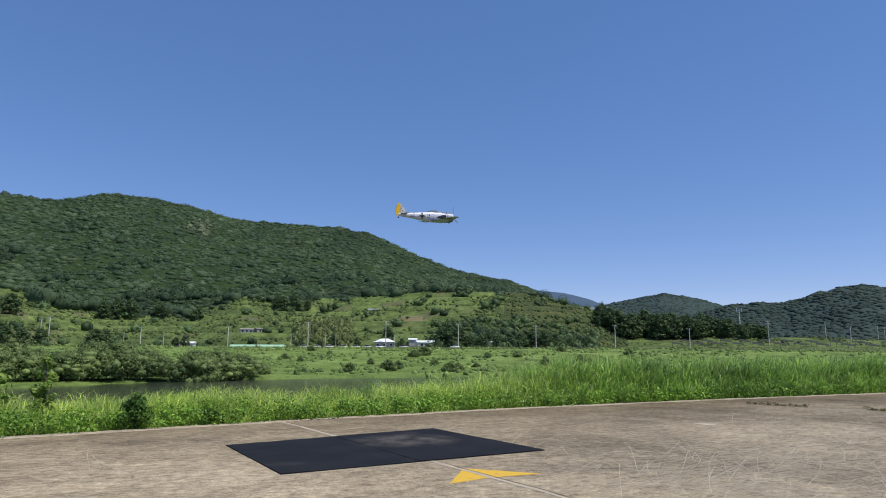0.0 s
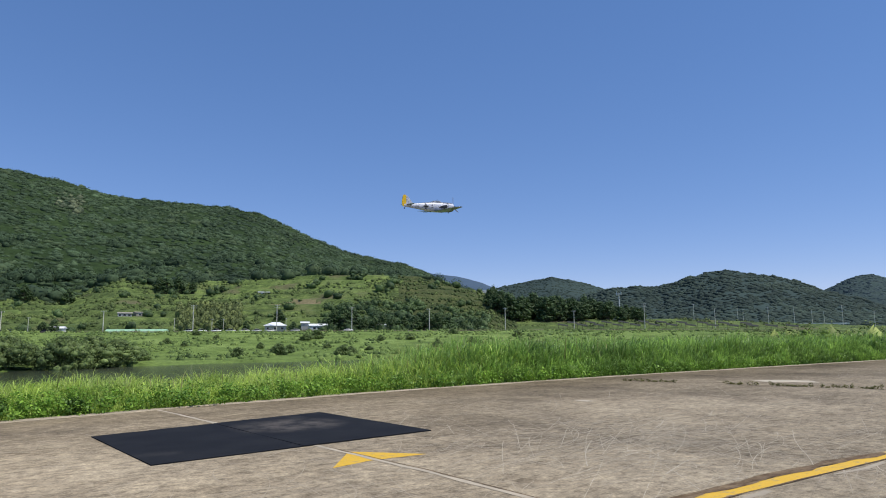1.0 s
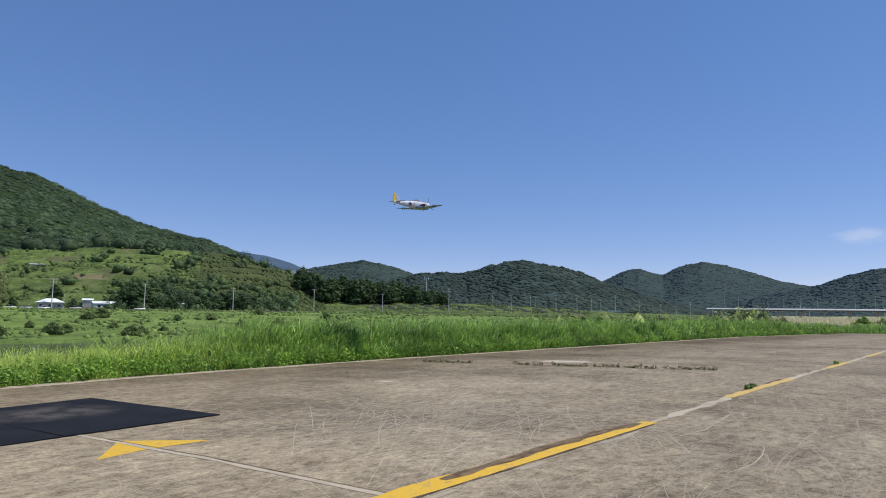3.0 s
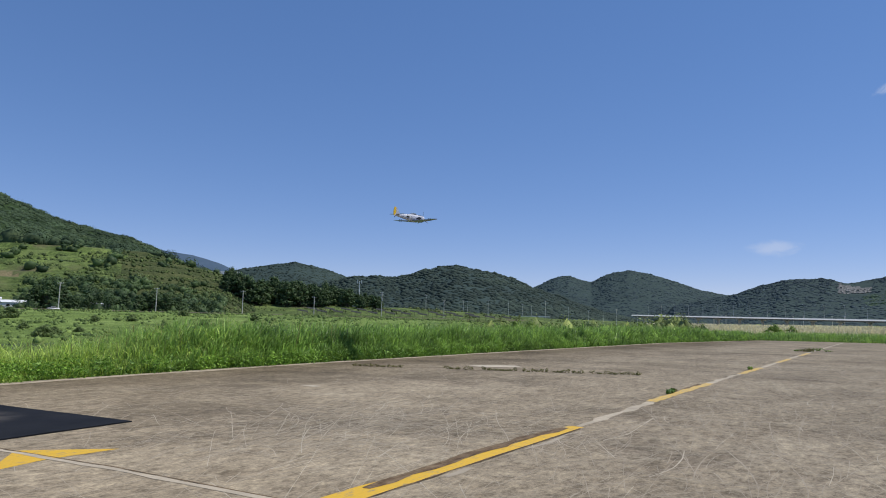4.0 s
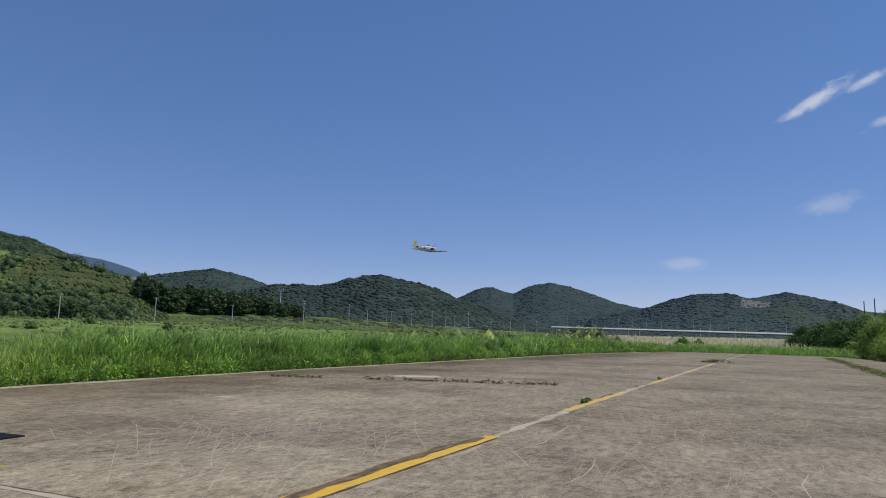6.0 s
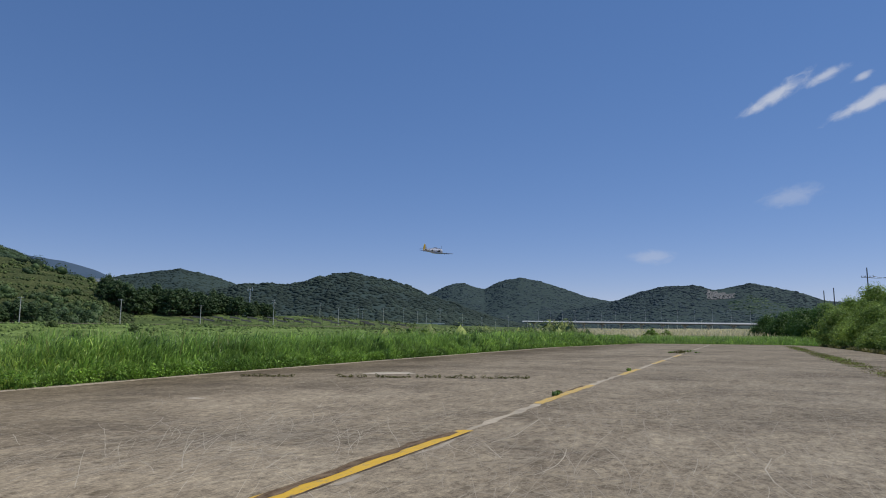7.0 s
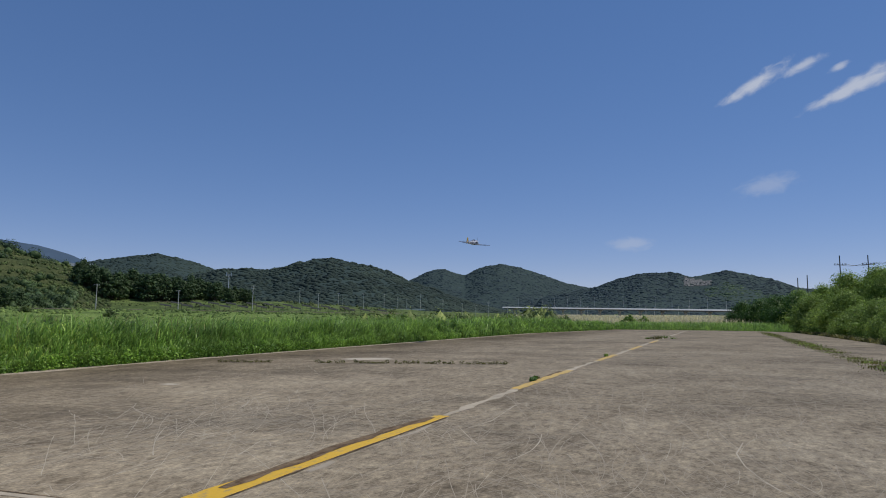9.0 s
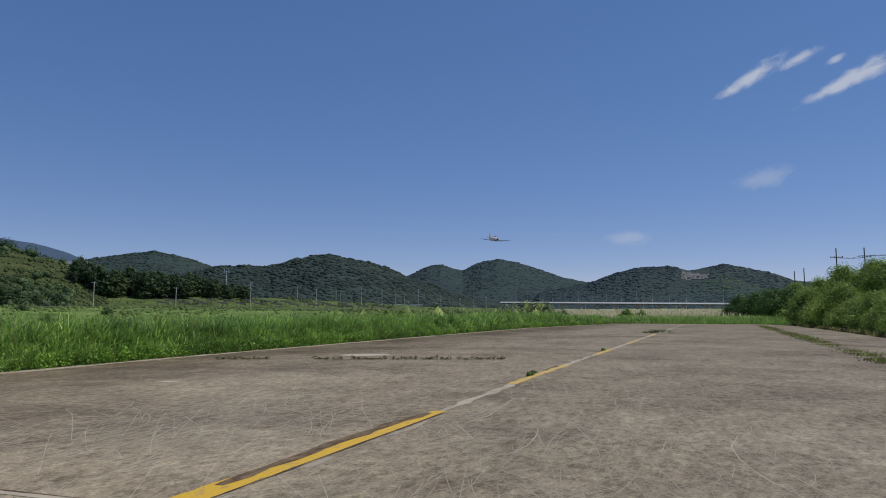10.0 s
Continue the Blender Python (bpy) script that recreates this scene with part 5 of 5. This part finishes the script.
def build_bridge():
    a, b = Vector((*polar(92.5, 455), 0)), Vector((*polar(72.8, 560), 0))
    d = b - a
    turn = math.degrees(math.atan2(d.y, d.x))
    z0, z1 = 8.0, 11.6
    slope = -math.degrees(math.atan2(z1 - z0, d.length))
    root = thing("bridge", pose(a.x, a.y, z0, 0, slope, turn), "long pale concrete road bridge on many piers", "bridge")
    n = d.length
    bm = bmesh.new()
    add_box(bm, (n, 10.4, 0.36), (n / 2, 0, -0.18))
    part("deck", bm, BRIDGE, root)
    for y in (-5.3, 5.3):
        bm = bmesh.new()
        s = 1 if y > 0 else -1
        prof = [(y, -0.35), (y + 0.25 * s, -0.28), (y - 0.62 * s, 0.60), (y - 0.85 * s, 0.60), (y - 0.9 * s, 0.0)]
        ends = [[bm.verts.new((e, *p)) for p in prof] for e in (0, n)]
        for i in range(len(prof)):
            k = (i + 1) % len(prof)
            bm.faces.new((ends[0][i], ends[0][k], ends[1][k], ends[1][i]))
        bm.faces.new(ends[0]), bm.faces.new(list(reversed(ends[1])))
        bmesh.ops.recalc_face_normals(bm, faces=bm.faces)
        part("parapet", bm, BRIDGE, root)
    # girders coloured dark for the shadow band below the deck
    for y in (-3.0, 0, 3.0):
        bm = bmesh.new()
        add_box(bm, (n, 0.9, 0.75), (n / 2, y, -0.72))
        part("girder", bm, BRIDGEDARK, root)
    for i in range(12):
        x = (i + 0.5) * n / 12
        bm = bmesh.new()
        h = 12.5
        add_box(bm, (1.6, 7.0, 0.6), (x, 0, -1.38), 0, 0.1)
        add_rod(bm, (x, 0, -3.2 - h), (x, 0, -1.6), 0.9, 1.0, 12)
        part("pier", bm, GREYWALL, root)
    for i in range(16):
        x = (i + 0.3) * n / 16
        bm = bmesh.new()
        add_rod(bm, (x, -5.3, 1.0), (x, -5.3, 9.0), 0.11, 0.07, 8)
        add_rod(bm, (x, -5.3, 9.0), (x, -3.2, 9.4), 0.06, 0.05, 6)
        part("lamp_post", bm, STEEL, root)
    # dry embankment beyond the bridge
    bm = bmesh.new()
    rows = []
    for i in range(41):
        az = 79.5 + 18 * i / 40
        h = 3.9 * min(1, i / 6) * (1 + 0.12 * math.sin(i * 1.7) + 0.06 * math.sin(i * 4.1))
        rows.append([bm.verts.new((*polar(az, dd), zz)) for dd, zz in ((600, 1.0), (614, 1.6 + h), (622, 1.6 + h), (640, 1.0))])
    for p, q in zip(rows, rows[1:]):
        for k in range(3):
            bm.faces.new((p[k], q[k], q[k + 1], p[k + 1]))
    bmesh.ops.recalc_face_normals(bm, faces=bm.faces)
    tagged(part("embankment", bm, REEDBED), "pale dry river embankment beyond the bridge", "embankment", kind="structure")
    bank = thing("low_bridge", on_land(63.0, 520, -50), "low pale culvert bridge beyond the fields", "bridge")
    bm = bmesh.new()
    add_box(bm, (48, 5, 0.8), (0, 0, 4.2), 0, 0.05)
    part("deck", bm, BRIDGE, bank)
    for x in (-18, 0, 18):
        bm = bmesh.new()
        add_box(bm, (1.2, 4, 5.5), (x, 0, 1.4))
        part("pier", bm, BRIDGE, bank)
    wall = thing("retaining_wall", on_land(37.3, 478, -38, 1, -0.8), "pale concrete wall on the shoulder of the hill", "wall")
    bm = bmesh.new()
    add_box(bm, (22, 0.5, 3.0), (0, 0, -0.3), 0, 0.05)
    part("panel", bm, WHITE, wall)


build_road()
build_poles()
build_cars()
build_houses()
build_shades()
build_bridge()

# ---- clouds, far beyond the hills ----


def cloud(az, el, w, h, tilt, strength, seed, label, taper=2.4):
    """A wisp: a soft streak, thinner towards one end and torn by noise."""
    m, t, b = material("cloud_vapour", 1.0)
    co = t.nodes.new("ShaderNodeTexCoord")
    sp, jn = t.nodes.new("ShaderNodeSeparateXYZ"), t.nodes.new("ShaderNodeCombineXYZ")
    t.links.new(co.outputs["Object"], sp.inputs[0])
    thin = node(t, "ShaderNodeMapRange", From_Min=-1.0, From_Max=0.7, To_Min=taper, To_Max=1.0)
    t.links.new(sp.outputs["X"], thin.inputs["Value"])
    mul = t.nodes.new("ShaderNodeMath")
    mul.operation = "MULTIPLY"
    t.links.new(sp.outputs["Y"], mul.inputs[0])
    t.links.new(thin.outputs["Result"], mul.inputs[1])
    t.links.new(sp.outputs["X"], jn.inputs["X"])
    t.links.new(mul.outputs[0], jn.inputs["Y"])
    gr = t.nodes.new("ShaderNodeTexGradient")
    gr.gradient_type = "SPHERICAL"
    t.links.new(jn.outputs[0], gr.inputs["Vector"])
    mp = t.nodes.new("ShaderNodeMapping")
    mp.inputs["Location"].default_value = (seed * 1.7, seed * 0.9, 0)
    mp.inputs["Scale"].default_value = (1.5 * w / 7, 0.8 * h / 2, 1)
    t.links.new(co.outputs["Object"], mp.inputs["Vector"])
    rag = node(t, "ShaderNodeTexNoise", Scale=2.0, Detail=7.0, Roughness=0.58, Distortion=0.4)
    t.links.new(mp.outputs["Vector"], rag.inputs["Vector"])
    torn = t.nodes.new("ShaderNodeMath")
    torn.operation, torn.inputs[1].default_value = "MULTIPLY_ADD", 0.95
    t.links.new(rag.outputs["Fac"], torn.inputs[0])
    t.links.new(gr.outputs["Fac"], torn.inputs[2])
    rise = node(t, "ShaderNodeMapRange", From_Min=0.64, From_Max=1.34)
    rise.interpolation_type = "SMOOTHSTEP"
    t.links.new(torn.outputs[0], rise.inputs["Value"])
    gain = t.nodes.new("ShaderNodeMath")
    gain.operation, gain.use_clamp = "MULTIPLY", True
    gain.inputs[1].default_value = strength
    t.links.new(rise.outputs["Result"], gain.inputs[0])
    tr = t.nodes.new("ShaderNodeBsdfTransparent")
    # sunlit white of the vapour is put in as emission
    em = t.nodes.new("ShaderNodeEmission")
    em.inputs["Color"].default_value, em.inputs["Strength"].default_value = (0.76, 0.83, 1.0, 1), 0.82
    ms = t.nodes.new("ShaderNodeMixShader")
    t.links.new(gain.outputs[0], ms.inputs[0])
    t.links.new(tr.outputs[0], ms.inputs[1])
    t.links.new(em.outputs[0], ms.inputs[2])
    t.links.new(ms.outputs[0], t.nodes["Material Output"].inputs["Surface"])
    D = 4200.0
    x, y = polar(az, D * math.cos(radians(el)))
    z = D * math.sin(radians(el))
    bm = bmesh.new()
    grid = [[bm.verts.new((-1 + i / 8, -1 + j / 8, 0.12 * math.cos((-1 + i / 8) * 1.5) * math.cos((-1 + j / 8) * 1.5))) for j in range(17)] for i in range(17)]
    for i in range(16):
        for j in range(16):
            bm.faces.new((grid[i][j], grid[i + 1][j], grid[i + 1][j + 1], grid[i][j + 1]))
    ob = part("cloud", bm, m)
    k = D * math.tan(radians(0.5)) * 2
    ob.matrix_world = look((x, y, z), (2 * x, 2 * y, 2 * z)) @ pose(0, 0, 0, 0, 0, tilt) @ Matrix.Diagonal((w / 2 * k, h / 2 * k, 20, 1))
    ob.visible_shadow = False
    tagged(ob, label, "cloud", kind="structure")


cloud(93.4, 18.6, 8.2, 2.6, 27, 0.9, 1, "small white streak of cloud in blue sky")
cloud(97.0, 19.5, 4.6, 1.4, 20, 0.75, 2, "thin white wisp of cloud", 1.6)
cloud(100.4, 17.4, 10.6, 2.8, 21, 0.9, 3, "small white streak of cloud in blue sky")
cloud(99.6, 19.0, 2.0, 1.0, 20, 0.7, 4, "thin white wisp of cloud", 1.4)
cloud(94.2, 10.8, 6.4, 2.6, 12, 0.34, 5, "faint veil of cloud", 1.2)
cloud(83.5, 6.5, 5.4, 2.0, 2, 0.38, 6, "faint veil of cloud low over the hills", 1.2)

# ---- the model aeroplane ----
SIZE = 2.1
SKIN, st, sb = material("mottled_grey_skin", 0.45)
sc = ramp(st, noise_out(st, 9.0, 5.0), [(0.35, (0.50, 0.52, 0.60)), (0.65, (0.66, 0.68, 0.76))])
sc = mix(st, ramp(st, noise_out(st, 26.0, 2.0, 0.5), [(0.56, (0, 0, 0)), (0.66, (0.85, 0.85, 0.85))]), sc, (0.17, 0.18, 0.21))
st.links.new(sc, sb.inputs["Base Color"])
TOPSKIN = plain("grey_green_wing_skin", (0.17, 0.18, 0.21), 0.28, 0, 0.3, 8.0)
# blue underside paint, darkened to carry the shade below the wings
BELLY = plain("blue_underside_in_shade", (0.30, 0.36, 0.47), 0.5, 0, 0.08, 6.0)
RUDDER = plain("yellow_rudder_paint", (0.90, 0.56, 0.02), 0.45, 0, 0.08, 10.0)
# ochre paint with the shadow under the nose worked into its colour
CHIN = plain("ochre_cowl_in_shade", (0.11, 0.09, 0.065), 0.5, 0, 0.3, 10.0)
BLACK = plain("black_paint", (0.015, 0.015, 0.017), 0.45, 0, 0.2, 10.0)
BLADE = plain("grey_propeller_blade", (0.20, 0.21, 0.24), 0.4, 0, 0.1, 10.0)
CROSSWHITE = plain("white_marking", (0.75, 0.75, 0.74), 0.5, 0, 0.05, 10.0)
CANOPYGLASS, ct, cb = material("tinted_canopy", 0.05)
cb.inputs["Base Color"].default_value = (0.34, 0.38, 0.45, 1)
cb.inputs["Transmission Weight"].default_value = 0.6
# stations: x, half width, top, bottom, in lengths of the fuselage
STATIONS = [(0.270, 0.050, 0.050, -0.050), (0.262, 0.062, 0.062, -0.062), (0.245, 0.070, 0.070, -0.070), (0.20, 0.075, 0.076, -0.076), (0.14, 0.074, 0.079, -0.080),
            (0.06, 0.066, 0.080, -0.084), (-0.03, 0.060, 0.079, -0.086), (-0.12, 0.055, 0.077, -0.080), (-0.22, 0.047, 0.069, -0.068), (-0.34, 0.037, 0.058, -0.050),
            (-0.46, 0.027, 0.047, -0.033), (-0.56, 0.017, 0.040, -0.020), (-0.64, 0.008, 0.034, -0.008), (-0.655, 0.003, 0.028, -0.002)]


def station(x):
    xs = [s[0] for s in STATIONS][::-1]
    return [float(np.interp(x, xs, [s[k] for s in STATIONS][::-1])) for k in (1, 2, 3)]


def ring(bm, x, grow=0.0, n=24):
    w, t, b = station(x)
    zc, h = (t + b) / 2, (t - b) / 2
    return [bm.verts.new((x * SIZE, (w + grow) * SIZE * math.cos(a), (zc + (h + grow) * math.sin(a)) * SIZE)) for a in np.linspace(0, 2 * math.pi, n, endpoint=False)]


def loft(bm, rings, caps=True):
    n = len(rings[0])
    for a, b in zip(rings, rings[1:]):
        for i in range(n):
            bm.faces.new((a[i], a[(i + 1) % n], b[(i + 1) % n], b[i]))
    if caps:
        bm.faces.new(rings[0]), bm.faces.new(list(reversed(rings[-1])))
    bmesh.ops.recalc_face_normals(bm, faces=bm.faces)


def airfoil(bm, sections):
    """Lofts (leading x, trailing x, y, z, thickness) into a wing; lower skin takes the second material."""
    prof = [(0, 0), (0.06, 0.35), (0.2, 0.5), (0.45, 0.46), (0.75, 0.22), (1, 0.02), (0.75, -0.16), (0.45, -0.33), (0.2, -0.38), (0.06, -0.28)]
    rings = [[bm.verts.new(((le + (te - le) * u) * SIZE, y * SIZE, (z + th * v) * SIZE)) for u, v in prof] for le, te, y, z, th in sections]
    loft(bm, rings)
    for f in bm.faces:
        f.normal_update()
        f.material_index = 1 if f.normal.z < -0.15 else 0
        f.smooth = True


def side_patch(bm, poly, side, out=0.0025):
    """A flat outline on x and z, laid onto the fuselage's side."""
    vs = []
    for x, z in poly:
        w, t, b = station(x)
        zc, h = (t + b) / 2, (t - b) / 2
        y = w * math.sqrt(max(0.0, 1 - ((z - zc) / h) ** 2)) + out
        vs.append(bm.verts.new((x * SIZE, side * y * SIZE, z * SIZE)))
    bm.faces.new(vs)


def bars(cx, cz, arm, half):
    return [[(cx - arm, cz - half), (cx + arm, cz - half), (cx + arm, cz + half), (cx - arm, cz + half)],
            [(cx - half, cz + half), (cx + half, cz + half), (cx + half, cz + arm), (cx - half, cz + arm)],
            [(cx - half, cz - arm), (cx + half, cz - arm), (cx + half, cz - half), (cx - half, cz - half)]]


def build_aeroplane():
    root = thing("model_aeroplane", pose(5, 12, 4.6), "flying grey model fighter aeroplane with a yellow rudder", "model aeroplane")
    bm = bmesh.new()
    loft(bm, [ring(bm, x) for x in (0.14, 0.10, 0.06, 0.0, -0.06, -0.12, -0.18, -0.24, -0.30, -0.36, -0.42, -0.48, -0.54, -0.58, -0.62, -0.64, -0.655)])
    bm.normal_update()
    for f in bm.faces:
        f.material_index = 1 if f.normal.z > 0.72 else 0
    part("fuselage", bm, [SKIN, TOPSKIN], root, smooth=True)
    bm = bmesh.new()
    loft(bm, [ring(bm, x, 0.0015) for x in (0.270, 0.262, 0.25, 0.235, 0.20, 0.17, 0.139)])
    for f in bm.faces:
        z = f.calc_center_median().z
        f.material_index = 1 if z < -0.035 * SIZE else 2 if z > 0.058 * SIZE else 0
    part("cowling", bm, [SKIN, CHIN, TOPSKIN], root, "grey cowling, its ochre chin darkened for shade", True)
    bm = bmesh.new()
    add_rod(bm, (0.2703 * SIZE, 0, 0), (0.274 * SIZE, 0, 0), 0.046 * SIZE, 0.046 * SIZE, 20)
    part("cooling_intake", bm, BLACK, root)
    for side in (-1, 1):
        bm = bmesh.new()
        poly = [(0.132, 0.012), (0.115, 0.034), (0.06, 0.030), (0.005, 0.010), (-0.035, -0.012), (0.01, -0.022), (0.07, -0.026), (0.12, -0.012)]
        side_patch(bm, poly, side, 0.004)
        part("exhaust_panel", bm, BLACK, root, "black exhaust panel")
        bm = bmesh.new()
        for q in bars(-0.265, 0.004, 0.046, 0.0155):
            side_patch(bm, q, side, 0.0025)
        part("cross_edge", bm, CROSSWHITE, root)
        bm = bmesh.new()
        for q in bars(-0.265, 0.004, 0.042, 0.0115):
            side_patch(bm, q, side, 0.004)
        part("cross", bm, BLACK, root, "black straight-armed cross")
        bm = bmesh.new()
        side_patch(bm, [(-0.155, -0.02), (-0.145, -0.02), (-0.145, 0.03), (-0.155, 0.03)], side)
        side_patch(bm, [(-0.178, -0.02), (-0.168, -0.02), (-0.168, 0.03), (-0.178, 0.03)], side)
        part("stripe", bm, BLACK, root)
        bm = bmesh.new()
        airfoil(bm, [(0.135, -0.125, side * 0.03, -0.066, 0.050), (0.125, -0.115, side * 0.12, -0.061, 0.044), (0.100, -0.085, side * 0.38, -0.043, 0.028), (0.078, -0.060, side * 0.545, -0.031, 0.017), (0.050, -0.040, side * 0.578, -0.029, 0.010), (0.02, -0.015, side * 0.588, -0.028, 0.004)])
        wing = part("wing", bm, [TOPSKIN, BELLY], root)
        for z in (-0.0405 + 0.0225, -0.0405 - 0.0215):
            bm = bmesh.new()
            for poly in bars(0.005, side * 0.40, 0.05, 0.014):
                bm.faces.new([bm.verts.new((x * SIZE, y * SIZE, z * SIZE)) for x, y in poly])
            part("wing_cross", bm, BLACK, wing, "black straight-armed cross")
        bm = bmesh.new()
        add_rod(bm, (0.09 * SIZE, side * 0.22 * SIZE, -0.055 * SIZE), (0.145 * SIZE, side * 0.22 * SIZE, -0.052 * SIZE), 0.006, 0.005, 8)
        part("gun_barrel", bm, DARKSTEEL, wing)
        bm = bmesh.new()
        airfoil(bm, [(-0.500, -0.600, side * 0.006, 0.030, 0.014), (-0.525, -0.605, side * 0.12, 0.030, 0.010), (-0.548, -0.598, side * 0.185, 0.030, 0.006), (-0.568, -0.588, side * 0.200, 0.030, 0.003)])
        part("tailplane", bm, [TOPSKIN, BELLY], root)

    def fin(name, outline, thick, mat, label=""):
        bm = bmesh.new()
        l = [bm.verts.new((x * SIZE, thick * SIZE, z * SIZE)) for x, z in outline]
        r = [bm.verts.new((x * SIZE, -thick * SIZE, z * SIZE)) for x, z in outline]
        n = len(outline)
        bm.faces.new(l), bm.faces.new(list(reversed(r)))
        for i in range(n):
            bm.faces.new((l[i], r[i], r[(i + 1) % n], l[(i + 1) % n]))
        bmesh.ops.recalc_face_normals(bm, faces=bm.faces)
        return part(name, bm, mat, root, label)
    fin("fin", [(-0.480, 0.045), (-0.540, 0.110), (-0.575, 0.158), (-0.592, 0.166), (-0.600, 0.160), (-0.600, 0.030)], 0.007, SKIN)
    fin("rudder", [(-0.602, -0.004), (-0.602, 0.166), (-0.618, 0.176), (-0.640, 0.174), (-0.658, 0.150), (-0.674, 0.080), (-0.672, 0.020), (-0.655, -0.010)], 0.006, RUDDER, "bright yellow rudder")
    bm = bmesh.new()
    rings = []
    for x, w, h in ((0.045, 0.010, 0.004), (0.030, 0.028, 0.018), (0.005, 0.034, 0.031), (-0.04, 0.034, 0.034), (-0.09, 0.028, 0.029), (-0.14, 0.018, 0.018), (-0.185, 0.006, 0.006)):
        t = station(x)[1] - 0.008
        rings.append([bm.verts.new((x * SIZE, w * SIZE * math.cos(a), (t + h * math.sin(a)) * SIZE)) for a in np.linspace(0, math.pi, 13)])
    for a, b in zip(rings, rings[1:]):
        for i in range(12):
            bm.faces.new((a[i], a[i + 1], b[i + 1], b[i]))
    bmesh.ops.recalc_face_normals(bm, faces=bm.faces)
    canopy_ob = part("canopy", bm, CANOPYGLASS, root, "smoky tinted canopy", True)
    for x, w, h in ((0.030, 0.029, 0.019), (0.005, 0.035, 0.032), (-0.09, 0.029, 0.030)):
        bm = bmesh.new()
        t = station(x)[1] - 0.008
        pts = [Vector((x * SIZE, w * SIZE * math.cos(a), (t + h * math.sin(a)) * SIZE)) for a in np.linspace(0, math.pi, 13)]
        for a, b in zip(pts, pts[1:]):
            add_rod(bm, a, b, 0.005, 0.005, 5)
        part("canopy_frame", bm, SKIN, canopy_ob)
    bm = bmesh.new()
    add_rod(bm, (-0.02 * SIZE, 0, 0.09 * SIZE), (-0.028 * SIZE, 0, 0.128 * SIZE), 0.004, 0.002, 6)
    part("aerial_mast", bm, DARKSTEEL, root)
    bm = bmesh.new()
    add_rod(bm, (-0.16 * SIZE, -0.01, -0.072 * SIZE), (-0.165 * SIZE, -0.01, -0.092 * SIZE), 0.012, 0.008, 8)
    part("vent_stub", bm, BLACK, root)
    bm = bmesh.new()
    add_rod(bm, (-0.615 * SIZE, 0, -0.005 * SIZE), (-0.63 * SIZE, 0, -0.030 * SIZE), 0.006, 0.006, 6)
    bmesh.ops.create_cone(bm, cap_ends=True, segments=14, radius1=0.022, radius2=0.022, depth=0.014, matrix=pose(-0.633 * SIZE, 0, -0.033 * SIZE, 90))
    part("tail_wheel", bm, TYRE, root)
    # propeller: turns on its axle
    prop = new("propeller")
    prop.parent = root
    prop.location = (0.276 * SIZE, 0, 0)
    bm = bmesh.new()
    rings = []
    for x, rad in ((-0.004, 0.036), (0.010, 0.034), (0.024, 0.028), (0.036, 0.019), (0.044, 0.010), (0.048, 0.002)):
        rings.append([bm.verts.new((x * SIZE, rad * SIZE * math.cos(a), rad * SIZE * math.sin(a))) for a in np.linspace(0, 2 * math.pi, 18, endpoint=False)])
    loft(bm, rings)
    part("spinner", bm, BLACK, prop, "black spinner", True)
    for k in range(3):
        bm = bmesh.new()
        m = pose(0, 0, 0, 120 * k)
        rings = []
        for z, c, tw in ((0.025, 0.005, 60), (0.06, 0.007, 45), (0.11, 0.0075, 32), (0.15, 0.006, 24), (0.168, 0.003, 20)):
            t = radians(tw)
            rings.append([bm.verts.new(m @ Vector(((0.008 + u * c * math.sin(t) + v * 0.004 * math.cos(t)) * SIZE, (u * c * math.cos(t) - v * 0.004 * math.sin(t)) * SIZE, z * SIZE))) for u, v in ((-1, 0), (0, 1), (1, 0), (0, -1))])
        loft(bm, rings)
        part("blade", bm, BLADE, prop)
    return root, prop


aeroplane, propeller = build_aeroplane()


def motions():
    # seconds, x, y, z, heading, pitch, bank
    flight = [
        (0.0, 7.54, 18.11, 5.92, 4.4, 3.4, 7.1),
        (0.5, 9.49, 18.01, 5.94, 0.8, 3.6, 9.0),
        (1.0, 11.32, 17.67, 5.93, 0.6, 4.4, 6.0),
        (1.5, 13.23, 17.60, 5.98, -0.7, 4.3, 5.2),
        (2.0, 15.33, 17.46, 6.04, -3.1, 3.6, 4.5),
        (2.5, 17.19, 17.34, 6.10, -1.7, 3.4, 3.1),
        (4.0, 22.99, 17.01, 6.27, -3.4, 2.3, 3.3),
        (4.5, 25.12, 17.01, 6.32, -7.4, 1.3, 3.8),
        (5.0, 27.25, 17.11, 6.40, -5.8, 2.8, 5.4),
        (5.5, 29.41, 17.13, 6.38, -6.3, 3.5, 5.8),
        (7.0, 35.76, 16.81, 6.59, -7.5, 4.4, 9.3),
        (7.5, 37.66, 16.51, 6.66, -7.2, 6.3, 11.0),
        (8.0, 39.49, 16.23, 6.74, -5.9, 5.7, 11.5),
        (8.5, 41.30, 16.00, 6.87, -2.6, 6.2, 11.1),
        (9.0, 43.19, 15.73, 7.02, -1.3, 6.8, 9.9),
        (9.5, 45.13, 15.48, 7.20, 0.6, 6.3, 7.7),
        (10.0, 46.97, 15.14, 7.32, -0.9, 4.8, 6.2),
    ]
    walk(aeroplane, [(t, pose(x, y, z, bank, -pitch, heading)) for t, x, y, z, heading, pitch, bank in flight])
    # the propeller ticks round, two turns a second
    walk(propeller, [(i / 10, pose(0.276 * SIZE, 0, 0, 72 * i)) for i in range(101)])


motions()
